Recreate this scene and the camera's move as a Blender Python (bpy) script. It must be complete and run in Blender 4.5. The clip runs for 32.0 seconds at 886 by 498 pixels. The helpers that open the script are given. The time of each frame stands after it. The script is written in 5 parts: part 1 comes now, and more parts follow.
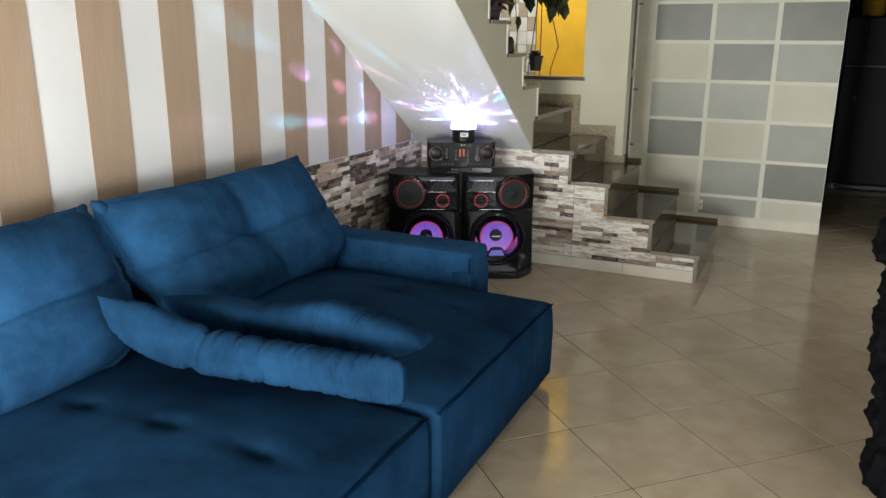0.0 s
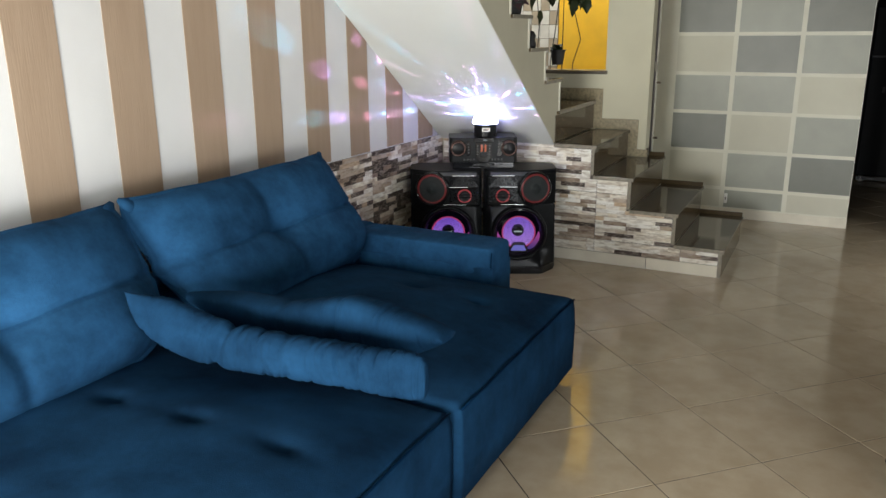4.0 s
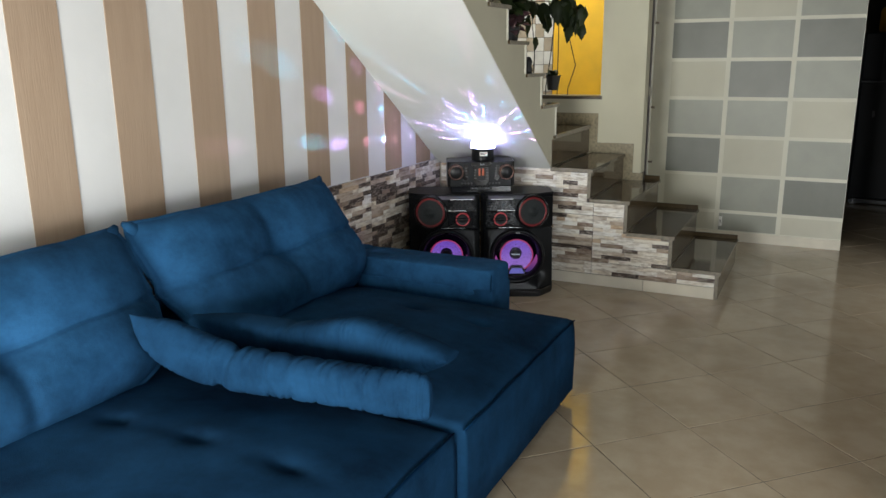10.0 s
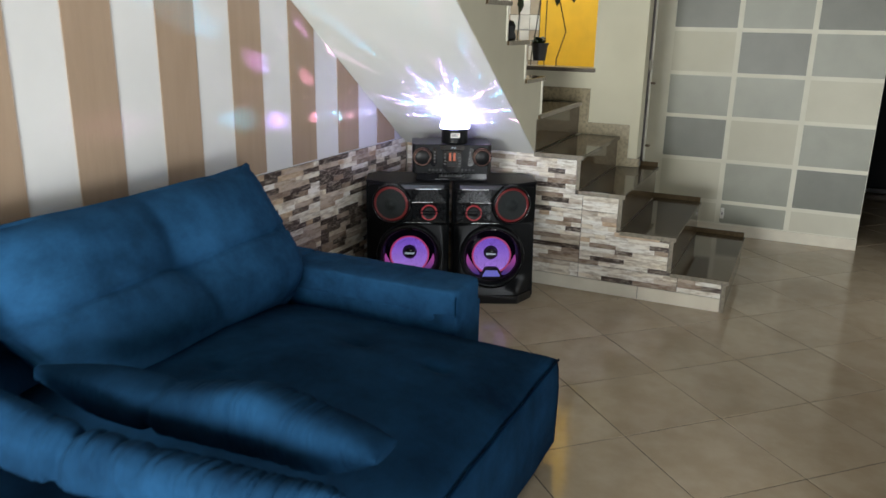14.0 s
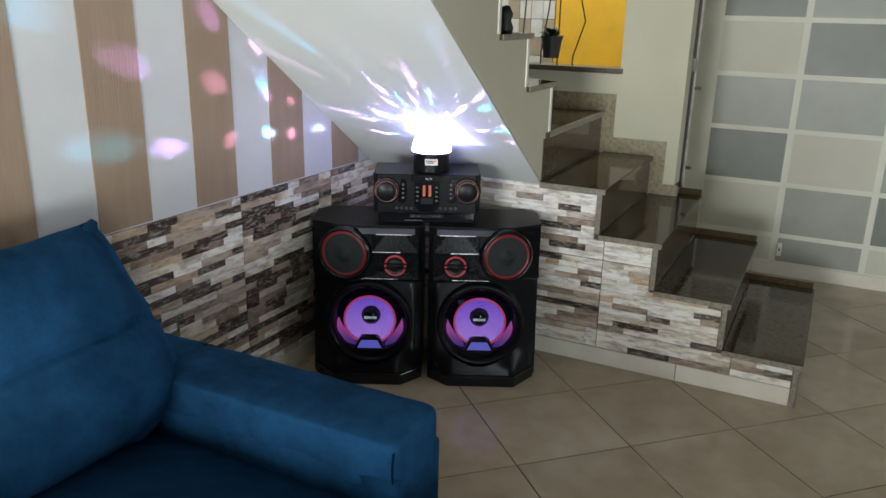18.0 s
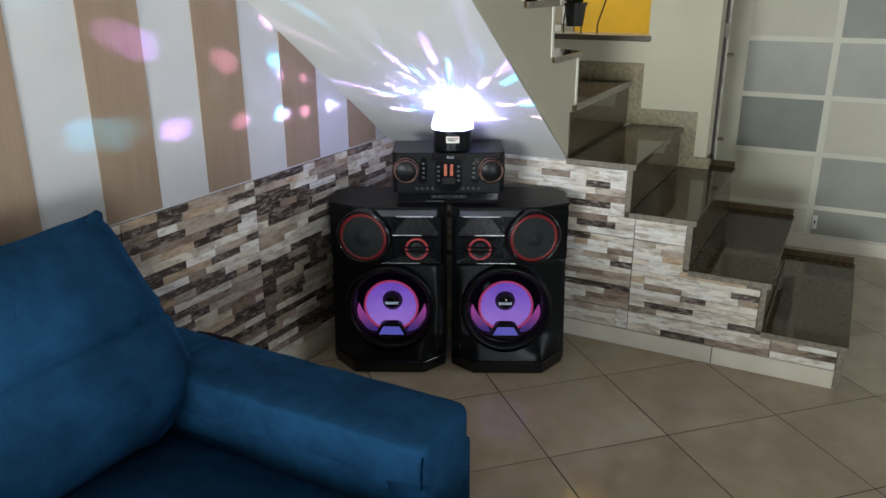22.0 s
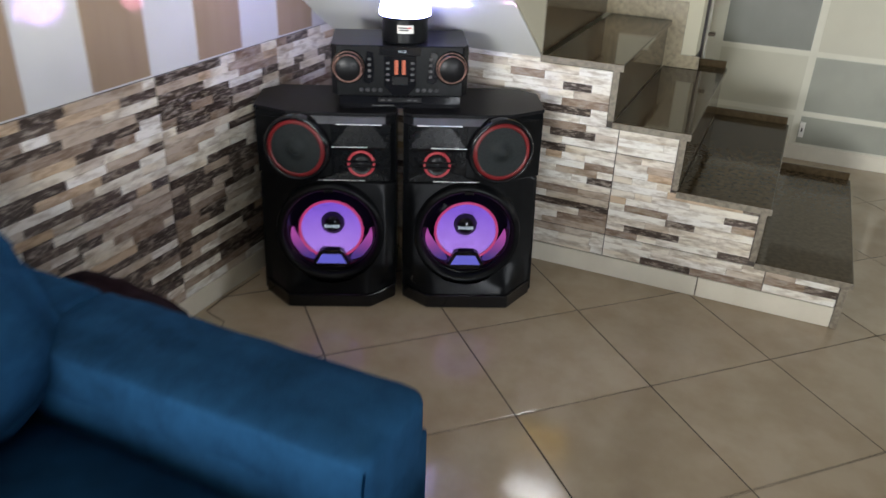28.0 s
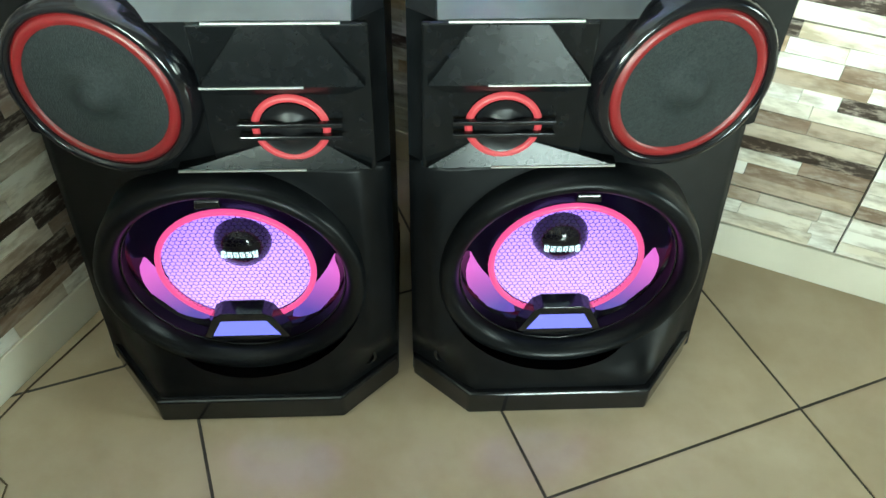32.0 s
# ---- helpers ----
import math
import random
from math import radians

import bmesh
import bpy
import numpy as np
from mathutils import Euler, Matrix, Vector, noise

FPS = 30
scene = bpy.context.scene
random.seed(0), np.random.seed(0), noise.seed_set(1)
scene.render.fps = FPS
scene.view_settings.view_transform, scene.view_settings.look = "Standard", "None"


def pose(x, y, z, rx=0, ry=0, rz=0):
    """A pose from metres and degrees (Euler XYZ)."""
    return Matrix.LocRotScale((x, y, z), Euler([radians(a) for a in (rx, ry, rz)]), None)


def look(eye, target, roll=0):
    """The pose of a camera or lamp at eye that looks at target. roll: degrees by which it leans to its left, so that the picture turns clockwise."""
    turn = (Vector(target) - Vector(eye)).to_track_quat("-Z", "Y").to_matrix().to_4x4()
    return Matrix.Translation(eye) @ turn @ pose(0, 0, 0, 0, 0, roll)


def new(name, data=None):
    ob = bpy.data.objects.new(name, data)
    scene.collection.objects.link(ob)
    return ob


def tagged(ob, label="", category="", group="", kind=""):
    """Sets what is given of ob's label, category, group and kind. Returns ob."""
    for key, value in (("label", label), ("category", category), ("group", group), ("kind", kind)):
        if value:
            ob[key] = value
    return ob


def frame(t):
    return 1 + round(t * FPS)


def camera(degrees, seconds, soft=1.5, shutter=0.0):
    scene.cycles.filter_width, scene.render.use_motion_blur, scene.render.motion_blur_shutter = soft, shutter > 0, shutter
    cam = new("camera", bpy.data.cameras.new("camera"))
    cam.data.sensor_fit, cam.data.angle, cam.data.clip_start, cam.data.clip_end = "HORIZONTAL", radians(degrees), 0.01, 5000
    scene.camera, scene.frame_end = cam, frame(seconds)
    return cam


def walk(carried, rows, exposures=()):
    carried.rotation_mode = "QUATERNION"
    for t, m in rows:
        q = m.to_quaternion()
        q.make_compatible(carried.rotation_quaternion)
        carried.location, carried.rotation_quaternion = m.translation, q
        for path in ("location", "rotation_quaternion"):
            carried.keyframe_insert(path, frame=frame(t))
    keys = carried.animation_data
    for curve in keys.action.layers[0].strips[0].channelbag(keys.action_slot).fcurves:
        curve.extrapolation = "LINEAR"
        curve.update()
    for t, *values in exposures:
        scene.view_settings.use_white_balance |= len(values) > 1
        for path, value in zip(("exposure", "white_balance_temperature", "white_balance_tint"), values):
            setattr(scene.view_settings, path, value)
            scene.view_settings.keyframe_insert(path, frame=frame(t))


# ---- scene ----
cam = camera(60.0, 32.0, shutter=0.7)
PATH = [
    (0, (0.297, -0.207, 1.690), (-0.528, 1.536, 1.157), 0.21),
    (0.5, (0.300, -0.226, 1.694), (-0.513, 1.521, 1.158), 0.56),
    (1, (0.305, -0.232, 1.701), (-0.518, 1.514, 1.174), -0.43),
    (1.5, (0.292, -0.211, 1.693), (-0.546, 1.527, 1.167), -0.65),
    (2, (0.299, -0.221, 1.710), (-0.545, 1.508, 1.166), 0.09),
    (2.5, (0.309, -0.226, 1.704), (-0.550, 1.496, 1.160), -0.26),
    (3, (0.312, -0.209, 1.683), (-0.567, 1.506, 1.147), -0.30),
    (3.5, (0.306, -0.212, 1.694), (-0.567, 1.503, 1.149), -0.45),
    (5.5, (0.306, -0.191, 1.701), (-0.589, 1.512, 1.154), -0.24),
    (6, (0.276, -0.170, 1.678), (-0.581, 1.557, 1.146), 0.30),
    (6.5, (0.279, -0.183, 1.701), (-0.566, 1.570, 1.240), 0.04),
    (7, (0.291, -0.204, 1.697), (-0.562, 1.550, 1.254), -0.03),
    (7.5, (0.275, -0.188, 1.694), (-0.608, 1.550, 1.246), 0.25),
    (8, (0.276, -0.205, 1.698), (-0.616, 1.524, 1.236), -0.17),
    (8.5, (0.286, -0.208, 1.691), (-0.593, 1.527, 1.222), -0.45),
    (9, (0.293, -0.257, 1.686), (-0.570, 1.484, 1.213), -0.32),
    (9.5, (0.301, -0.266, 1.701), (-0.565, 1.472, 1.222), -0.37),
    (10, (0.292, -0.256, 1.691), (-0.578, 1.480, 1.208), -0.56),
    (10.5, (0.291, -0.259, 1.696), (-0.567, 1.483, 1.215), -0.42),
    (11, (0.297, -0.258, 1.682), (-0.557, 1.482, 1.189), -0.33),
    (11.5, (0.257, -0.190, 1.686), (-0.576, 1.557, 1.186), -0.05),
    (12, (0.218, -0.156, 1.670), (-0.587, 1.595, 1.135), 0.21),
    (12.5, (0.189, 0.037, 1.686), (-0.632, 1.779, 1.146), -0.50),
    (13, (0.170, 0.230, 1.701), (-0.675, 1.962, 1.164), 0.86),
    (13.5, (0.134, 0.366, 1.689), (-0.688, 2.095, 1.107), 1.69),
    (14, (0.011, 0.563, 1.687), (-0.804, 2.299, 1.116), 1.03),
    (14.5, (-0.070, 0.729, 1.669), (-0.812, 2.479, 1.046), 0.67),
    (16.5, (-0.227, 1.342, 1.638), (-1.050, 3.058, 1.022), 2.24),
    (17, (-0.307, 1.472, 1.645), (-1.086, 3.205, 1.020), 0.61),
    (17.5, (-0.336, 1.640, 1.649), (-1.144, 3.368, 1.050), 0.27),
    (18, (-0.328, 1.804, 1.676), (-1.189, 3.508, 1.078), 1.21),
    (18.5, (-0.360, 1.871, 1.678), (-1.226, 3.565, 1.060), 1.41),
    (19, (-0.397, 1.888, 1.672), (-1.271, 3.571, 1.037), 1.31),
    (19.5, (-0.426, 1.915, 1.668), (-1.282, 3.598, 1.009), 0.97),
    (20, (-0.440, 1.936, 1.667), (-1.308, 3.607, 0.992), 0.31),
    (20.5, (-0.442, 1.944, 1.666), (-1.316, 3.618, 1.009), -0.17),
    (21, (-0.451, 1.941, 1.666), (-1.321, 3.612, 0.993), 0.21),
    (21.5, (-0.428, 1.936, 1.668), (-1.302, 3.606, 1.000), 0.40),
    (22, (-0.424, 1.932, 1.663), (-1.314, 3.596, 1.000), -0.24),
    (22.5, (-0.413, 1.917, 1.664), (-1.318, 3.569, 0.991), -0.88),
    (23, (-0.398, 1.894, 1.657), (-1.264, 3.576, 1.008), 0.51),
    (23.5, (-0.400, 1.911, 1.659), (-1.281, 3.585, 1.009), 0.61),
    (24, (-0.364, 1.818, 1.656), (-1.227, 3.512, 1.036), 0.73),
    (24.5, (-0.369, 1.816, 1.656), (-1.252, 3.497, 1.028), 0.68),
    (26.5, (-0.398, 1.860, 1.658), (-1.265, 3.551, 1.036), 0.81),
    (27, (-0.386, 1.894, 1.639), (-1.237, 3.579, 0.977), 1.79),
    (27.5, (-0.442, 2.066, 1.564), (-1.257, 3.705, 0.759), 3.15),
    (28, (-0.674, 2.399, 1.576), (-1.393, 4.020, 0.652), 1.97),
    (28.5, (-0.772, 2.748, 1.527), (-1.464, 4.369, 0.582), -0.03),
    (29, (-0.868, 3.063, 1.496), (-1.621, 4.632, 0.512), -0.30),
    (29.2, (-0.928, 3.184, 1.471), (-1.722, 4.728, 0.479), -0.84),
    (29.5, (-1.001, 3.321, 1.428), (-1.746, 4.887, 0.432), -1.94),
    (30, (-1.143, 3.572, 1.377), (-1.926, 5.014, 0.234), -1.25),
    (30.5, (-1.245, 3.826, 1.331), (-2.017, 5.150, 0.046), -1.69),
    (31, (-1.358, 3.889, 1.246), (-2.129, 5.144, -0.107), -1.12),
    (31.5, (-1.468, 3.964, 1.157), (-2.050, 5.265, -0.246), 1.11),
    (32, (-1.498, 3.979, 1.149), (-2.064, 5.280, -0.260), 1.15),
]
EXPOSE = [(0, 0.05, 6050, 9), (3, 0.0, 6050, 9), (6, -0.15, 6000, 8), (9, -0.2, 5950, 8), (12, -0.05, 5900, 8), (14, 0.0, 5900, 8), (17, -0.1, 5700, 6), (20, -0.1, 5700, 6),
          (24, -0.15, 5700, 6), (27.5, 0.1, 5900, 10), (28, 0.4, 5850, 10), (29, 0.25, 5750, 4), (30, 0.5, 5900, 10), (31, 1.2, 5900, -8), (32, 1.75, 5600, -20)]
walk(cam, [(t, look(eye, target, roll)) for t, eye, target, roll in PATH], EXPOSE)

# ---- world and large lights ----
world = bpy.data.worlds.new("world")
scene.world = world
world.use_nodes = True
_nt = world.node_tree
_sky = _nt.nodes.new("ShaderNodeTexSky")
_sky.sky_type, _sky.sun_disc = "NISHITA", False
_sky.sun_elevation, _sky.sun_rotation = radians(40), radians(150)
_bg = next(n for n in _nt.nodes if n.type == "BACKGROUND")
_bg.inputs["Strength"].default_value = 0.12
_nt.links.new(_sky.outputs["Color"], _bg.inputs["Color"])


def area_lamp(name, m, sx, sy, watts, colour, spread=180):
    d = bpy.data.lights.new(name, "AREA")
    d.shape, d.size, d.size_y, d.energy, d.color, d.spread = "RECTANGLE", sx, sy, watts, colour, radians(spread)
    ob = new(name, d)
    ob.matrix_basis = m
    return ob


# daylight that comes in by the glass doors behind the camera, and down the light shaft behind the stairs
area_lamp("window_daylight", look((2.27, -0.45, 0.82), (-1.6, 1.6, 0.85)), 1.5, 1.05, 120, (1.0, 0.985, 0.95))
area_lamp("door_daylight", look((-1.15, -1.27, 0.84), (-1.0, 3.0, 0.92)), 1.6, 1.25, 305, (1.0, 0.955, 0.85))
# hall lamp added to lift stairs and far floor; its opening is assumed
area_lamp("hall_fill", look((2.27, 5.75, 1.15), (-1.0, 5.7, 0.05)), 1.2, 0.75, 9, (1.0, 0.96, 0.87), spread=105)
area_lamp("shaft_daylight", look((-2.1, 7.05, 3.5), (-2.1, 7.06, 0.0)), 1.2, 0.8, 62, (1.0, 0.95, 0.85))


# ---- materials ----
def ramp_mix(nt, fac, a, b):
    n = nt.nodes.new("ShaderNodeMix")
    n.data_type = "RGBA"
    nt.links.new(fac, n.inputs[0])
    n.inputs[6].default_value, n.inputs[7].default_value = (*a, 1), (*b, 1)
    return n.outputs[2]


def noise_node(nt, scale, detail=4, rough=0.55, stretch=None):
    co = nt.nodes.new("ShaderNodeTexCoord")
    mp = nt.nodes.new("ShaderNodeMapping")
    nt.links.new(co.outputs["Object"], mp.inputs["Vector"])
    if stretch:
        mp.inputs["Scale"].default_value = stretch
    n = nt.nodes.new("ShaderNodeTexNoise")
    n.inputs["Scale"].default_value, n.inputs["Detail"].default_value, n.inputs["Roughness"].default_value = scale, detail, rough
    nt.links.new(mp.outputs["Vector"], n.inputs["Vector"])
    return n


def contrast(nt, fac, lo, hi):
    n = nt.nodes.new("ShaderNodeMapRange")
    n.inputs["From Min"].default_value, n.inputs["From Max"].default_value = lo, hi
    nt.links.new(fac, n.inputs["Value"])
    return n.outputs["Result"]


def material(name, a, b=None, scale=6.0, rough=0.5, metal=0.0, bump=0.0, bump_scale=60.0, stretch=None, bump_stretch=None,
             detail=4, spec=0.5, lo=0.35, hi=0.65):
    """Two tones mixed by soft noise, fine relief by a second one."""
    m = bpy.data.materials.new(name)
    m.use_nodes = True
    nt = m.node_tree
    p = next(n for n in nt.nodes if n.type == "BSDF_PRINCIPLED")
    p.inputs["Roughness"].default_value, p.inputs["Metallic"].default_value = rough, metal
    p.inputs["Base Color"].default_value, p.inputs["Specular IOR Level"].default_value = (*a, 1), spec
    n = noise_node(nt, scale, detail, 0.55 if detail < 6 else 0.68, stretch=stretch)
    if b:
        nt.links.new(ramp_mix(nt, contrast(nt, n.outputs["Fac"], lo, hi), a, b), p.inputs["Base Color"])
    if bump:
        f = noise_node(nt, bump_scale, 3, stretch=bump_stretch)
        bp = nt.nodes.new("ShaderNodeBump")
        bp.inputs["Strength"].default_value, bp.inputs["Distance"].default_value = bump, 0.004
        nt.links.new(f.outputs["Fac"], bp.inputs["Height"])
        nt.links.new(bp.outputs["Normal"], p.inputs["Normal"])
    return m


def glow(name, colour, strength, base=(0.02, 0.02, 0.02)):
    m = material(name, base, rough=0.4)
    p = next(n for n in m.node_tree.nodes if n.type == "BSDF_PRINCIPLED")
    p.inputs["Emission Color"].default_value, p.inputs["Emission Strength"].default_value = (*colour, 1), strength
    return m


def graded_glow(name, low, high, strength, lo, hi):
    """A lit part whose light grades with its height over the floor."""
    m = glow(name, low, strength)
    nt = m.node_tree
    p = next(n for n in nt.nodes if n.type == "BSDF_PRINCIPLED")
    co = nt.nodes.new("ShaderNodeTexCoord")
    sep = nt.nodes.new("ShaderNodeSeparateXYZ")
    nt.links.new(co.outputs["Object"], sep.inputs["Vector"])
    out = ramp_mix(nt, contrast(nt, sep.outputs["Z"], lo, hi), low, high)
    nt.links.new(out, p.inputs["Emission Color"])
    return m


def piece_material(name, stops, rough, scale, vein, island=False, bump=0.15, spread=0.0, band=(0.34, 0.50), grain=(1.0, 1.0, 1.7), tint=None, mottle=None):
    """Colour picked for each piece from a ramp, with veins over it."""
    m = material(name, (0.5, 0.5, 0.5), rough=rough, bump=bump, bump_scale=90)
    nt = m.node_tree
    p = next(n for n in nt.nodes if n.type == "BSDF_PRINCIPLED")
    if island:
        rnd = nt.nodes.new("ShaderNodeNewGeometry").outputs["Random Per Island"]
    else:
        rnd = nt.nodes.new("ShaderNodeObjectInfo").outputs["Random"]
    cr = nt.nodes.new("ShaderNodeValToRGB")
    cr.color_ramp.interpolation = "CONSTANT" if not spread else "LINEAR"
    while len(cr.color_ramp.elements) < len(stops):
        cr.color_ramp.elements.new(0.5)
    for e, (pos, col) in zip(cr.color_ramp.elements, stops):
        e.position, e.color = pos, (*col, 1)
    nt.links.new(rnd, cr.inputs["Fac"])
    co = nt.nodes.new("ShaderNodeNewGeometry")
    off = nt.nodes.new("ShaderNodeVectorMath")
    off.operation = "MULTIPLY_ADD"
    off.inputs[1].default_value = grain
    nt.links.new(co.outputs["Position"], off.inputs[0])
    nt.links.new(rnd, off.inputs[2])
    n = nt.nodes.new("ShaderNodeTexNoise")
    n.inputs["Scale"].default_value, n.inputs["Detail"].default_value, n.inputs["Roughness"].default_value = scale, 6, 0.6
    nt.links.new(off.outputs["Vector"], n.inputs["Vector"])
    mx = nt.nodes.new("ShaderNodeMix")
    mx.data_type = "RGBA"
    mx.blend_type = "MULTIPLY"
    mx.inputs[0].default_value = 1.0
    nt.links.new(cr.outputs["Color"], mx.inputs[6])
    nt.links.new(ramp_mix(nt, contrast(nt, n.outputs["Fac"], *band), vein, (1, 1, 1)), mx.inputs[7])
    out = mx.outputs[2]
    if mottle:
        # pale crumbs scattered in every strip, told only in the dark ones
        n3 = nt.nodes.new("ShaderNodeTexNoise")
        n3.inputs["Scale"].default_value, n3.inputs["Detail"].default_value, n3.inputs["Roughness"].default_value = 34, 5, 0.7
        nt.links.new(off.outputs["Vector"], n3.inputs["Vector"])
        ml = nt.nodes.new("ShaderNodeMix")
        ml.data_type, ml.blend_type = "RGBA", "LIGHTEN"
        nt.links.new(contrast(nt, n3.outputs["Fac"], 0.49, 0.66), ml.inputs[0])
        nt.links.new(out, ml.inputs[6])
        ml.inputs[7].default_value = (*mottle, 1)
        out = ml.outputs[2]
    if tint:
        # broad stains of a second tone, a few strips wide
        n2 = nt.nodes.new("ShaderNodeTexNoise")
        n2.inputs["Scale"].default_value, n2.inputs["Detail"].default_value = 5.5, 3
        nt.links.new(off.outputs["Vector"], n2.inputs["Vector"])
        mt = nt.nodes.new("ShaderNodeMix")
        mt.data_type, mt.blend_type = "RGBA", "MULTIPLY"
        nt.links.new(contrast(nt, n2.outputs["Fac"], 0.50, 0.68), mt.inputs[0])
        nt.links.new(out, mt.inputs[6])
        mt.inputs[7].default_value = (*tint, 1)
        out = mt.outputs[2]
    nt.links.new(out, p.inputs["Base Color"])
    return m


M_WHITE = material("white_wall_paint", (0.66, 0.655, 0.645), (0.60, 0.595, 0.585), 1.6, 0.75, bump=0.12, bump_scale=140)
M_SOFFIT = material("soffit_white_paint", (0.655, 0.665, 0.64), (0.60, 0.61, 0.585), 1.3, 0.7, bump=0.08, bump_scale=120)
M_BROWN = material("scratched_brown_stucco", (0.335, 0.243, 0.166), (0.305, 0.218, 0.147), 9, 0.85, bump=0.28, bump_scale=44, bump_stretch=(3.2, 3.2, 0.22), stretch=(2, 2, 0.25))
M_BEIGE = material("greenish_beige_wall_paint", (0.62, 0.59, 0.445), (0.56, 0.53, 0.395), 1.8, 0.7, bump=0.1, bump_scale=120)
M_SIDE = material("stair_side_paint", (0.60, 0.565, 0.43), (0.545, 0.51, 0.385), 2.2, 0.75, bump=0.1, bump_scale=120)
# unseen walls toned dark to cut the light bounced into the room
M_UNSEEN = material("unseen_wall_dark", (0.13, 0.117, 0.10), (0.115, 0.103, 0.088), 1.8, 0.7, bump=0.1, bump_scale=120)
M_CREAM = material("cream_wall_paint", (0.62, 0.60, 0.49), (0.565, 0.545, 0.44), 2.4, 0.6, bump=0.06, bump_scale=130)
M_LINE = material("white_line_paint", (0.74, 0.72, 0.61), (0.68, 0.66, 0.555), 4, 0.6)
M_PAINT_DARK = material("dark_grey_satin_paint", (0.195, 0.199, 0.170), (0.170, 0.174, 0.148), 5, 0.42, bump=0.05)
M_PAINT_MID = material("mid_grey_satin_paint", (0.335, 0.34, 0.285), (0.30, 0.305, 0.255), 5, 0.42, bump=0.05)
M_OUT_WHITE = material("white_outside_tile", (0.60, 0.585, 0.54), (0.50, 0.485, 0.44), 7, 0.4)
M_OUT_TAN = material("tan_outside_tile", (0.36, 0.30, 0.22), (0.29, 0.24, 0.17), 9, 0.4)
M_YELLOW = material("yellow_outside_paint", (0.82, 0.47, 0.014), (0.64, 0.38, 0.02), 2.2, 0.8, bump=0.1)
# ceilings out of view, darkened so less light bounces down on the seats
M_CEIL = material("unseen_ceiling_dark", (0.14, 0.134, 0.12), (0.12, 0.116, 0.105), 1.2, 0.8)
M_GROUT = material("dark_floor_grout", (0.055, 0.045, 0.035), (0.035, 0.03, 0.024), 20, 0.9)
M_WGROUT = material("dark_wall_grout", (0.10, 0.085, 0.075), (0.07, 0.06, 0.05), 20, 0.9)
M_GRANITE = material("polished_brown_granite", (0.060, 0.043, 0.023), (0.098, 0.071, 0.039), 48, 0.07, spec=0.24, lo=0.36, hi=0.68)
M_GRANITE_EDGE = material("speckled_granite_edge", (0.27, 0.235, 0.18), (0.18, 0.155, 0.118), 60, 0.35, lo=0.42, hi=0.6)
M_STEP_SKIRT = material("tan_speckled_granite", (0.33, 0.275, 0.165), (0.19, 0.155, 0.09), 45, 0.3, lo=0.4, hi=0.68)
M_SILL = material("dark_brown_granite_sill", (0.13, 0.108, 0.08), (0.085, 0.07, 0.05), 55, 0.3)
M_SKIRT = material("cream_skirting_tile", (0.78, 0.73, 0.61), (0.70, 0.65, 0.54), 5, 0.25)
# one velvet twice: seats toned down, backs and arms lightened for how light falls
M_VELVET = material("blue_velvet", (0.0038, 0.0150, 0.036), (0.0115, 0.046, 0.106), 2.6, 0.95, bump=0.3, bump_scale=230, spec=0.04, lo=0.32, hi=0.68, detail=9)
M_VELVET_LIT = material("blue_velvet_lit_copy", (0.0080, 0.030, 0.070), (0.0220, 0.082, 0.182), 4.0, 0.95, bump=0.3, bump_scale=230, spec=0.05, lo=0.32, hi=0.68, detail=9)
M_SEAM = material("dark_blue_seam", (0.0015, 0.013, 0.038), rough=0.95, spec=0.04)
M_BLACK = material("matt_black_cabinet", (0.0032, 0.0036, 0.0042), (0.0058, 0.0063, 0.0072), 30, 0.32, bump=0.02, bump_scale=320, spec=0.14)
M_GLOSS = material("gloss_black_plastic", (0.005, 0.005, 0.006), (0.008, 0.008, 0.01), 20, 0.12, spec=0.42)
M_TOP = material("matt_black_top", (0.006, 0.006, 0.007), (0.010, 0.0095, 0.011), 40, 0.38, bump=0.08, bump_scale=300, spec=0.10)
M_SATIN = material("satin_black_front", (0.0035, 0.004, 0.0045), (0.006, 0.0063, 0.0072), 60, 0.22, spec=0.20)
M_MESH = material("dark_speaker_mesh", (0.010, 0.013, 0.014), (0.026, 0.031, 0.032), 260, 0.5, bump=0.5, bump_scale=420, spec=0.2)
M_RED = material("red_ring_plastic", (0.17, 0.009, 0.012), (0.13, 0.007, 0.009), 8, 0.35)
M_BAND = material("band_reflection_grey", (0.10, 0.103, 0.11), (0.075, 0.078, 0.085), 14, 0.25, metal=0.4)
M_GLINT = material("edge_glint_metal", (0.86, 0.86, 0.86), rough=0.42, metal=1.0)
M_COPPER = material("copper_trim", (0.19, 0.115, 0.095), rough=0.35, metal=1.0)
M_KNOB = material("knob_black", (0.005, 0.005, 0.006), (0.008, 0.008, 0.009), 60, 0.34, spec=0.2)
M_LABEL = material("white_label", (0.78, 0.76, 0.72), rough=0.5)
M_INK = material("dark_ink", (0.05, 0.04, 0.04), rough=0.6)
M_RED_INK = material("red_ink", (0.5, 0.05, 0.04), rough=0.6)
M_STEEL = material("dull_steel_pipe", (0.125, 0.095, 0.062), (0.055, 0.040, 0.026), 12, 0.6, metal=0.3)
M_CHANNEL = material("stained_grey_steel", (0.25, 0.235, 0.19), (0.13, 0.115, 0.085), 7, 0.6, detail=8)
M_PIPE = material("pale_steel_pipe", (0.42, 0.40, 0.34), (0.27, 0.25, 0.20), 16, 0.5)
M_LEAF = material("dark_green_leaf", (0.012, 0.022, 0.006), (0.03, 0.042, 0.012), 9, 0.5, spec=0.3)
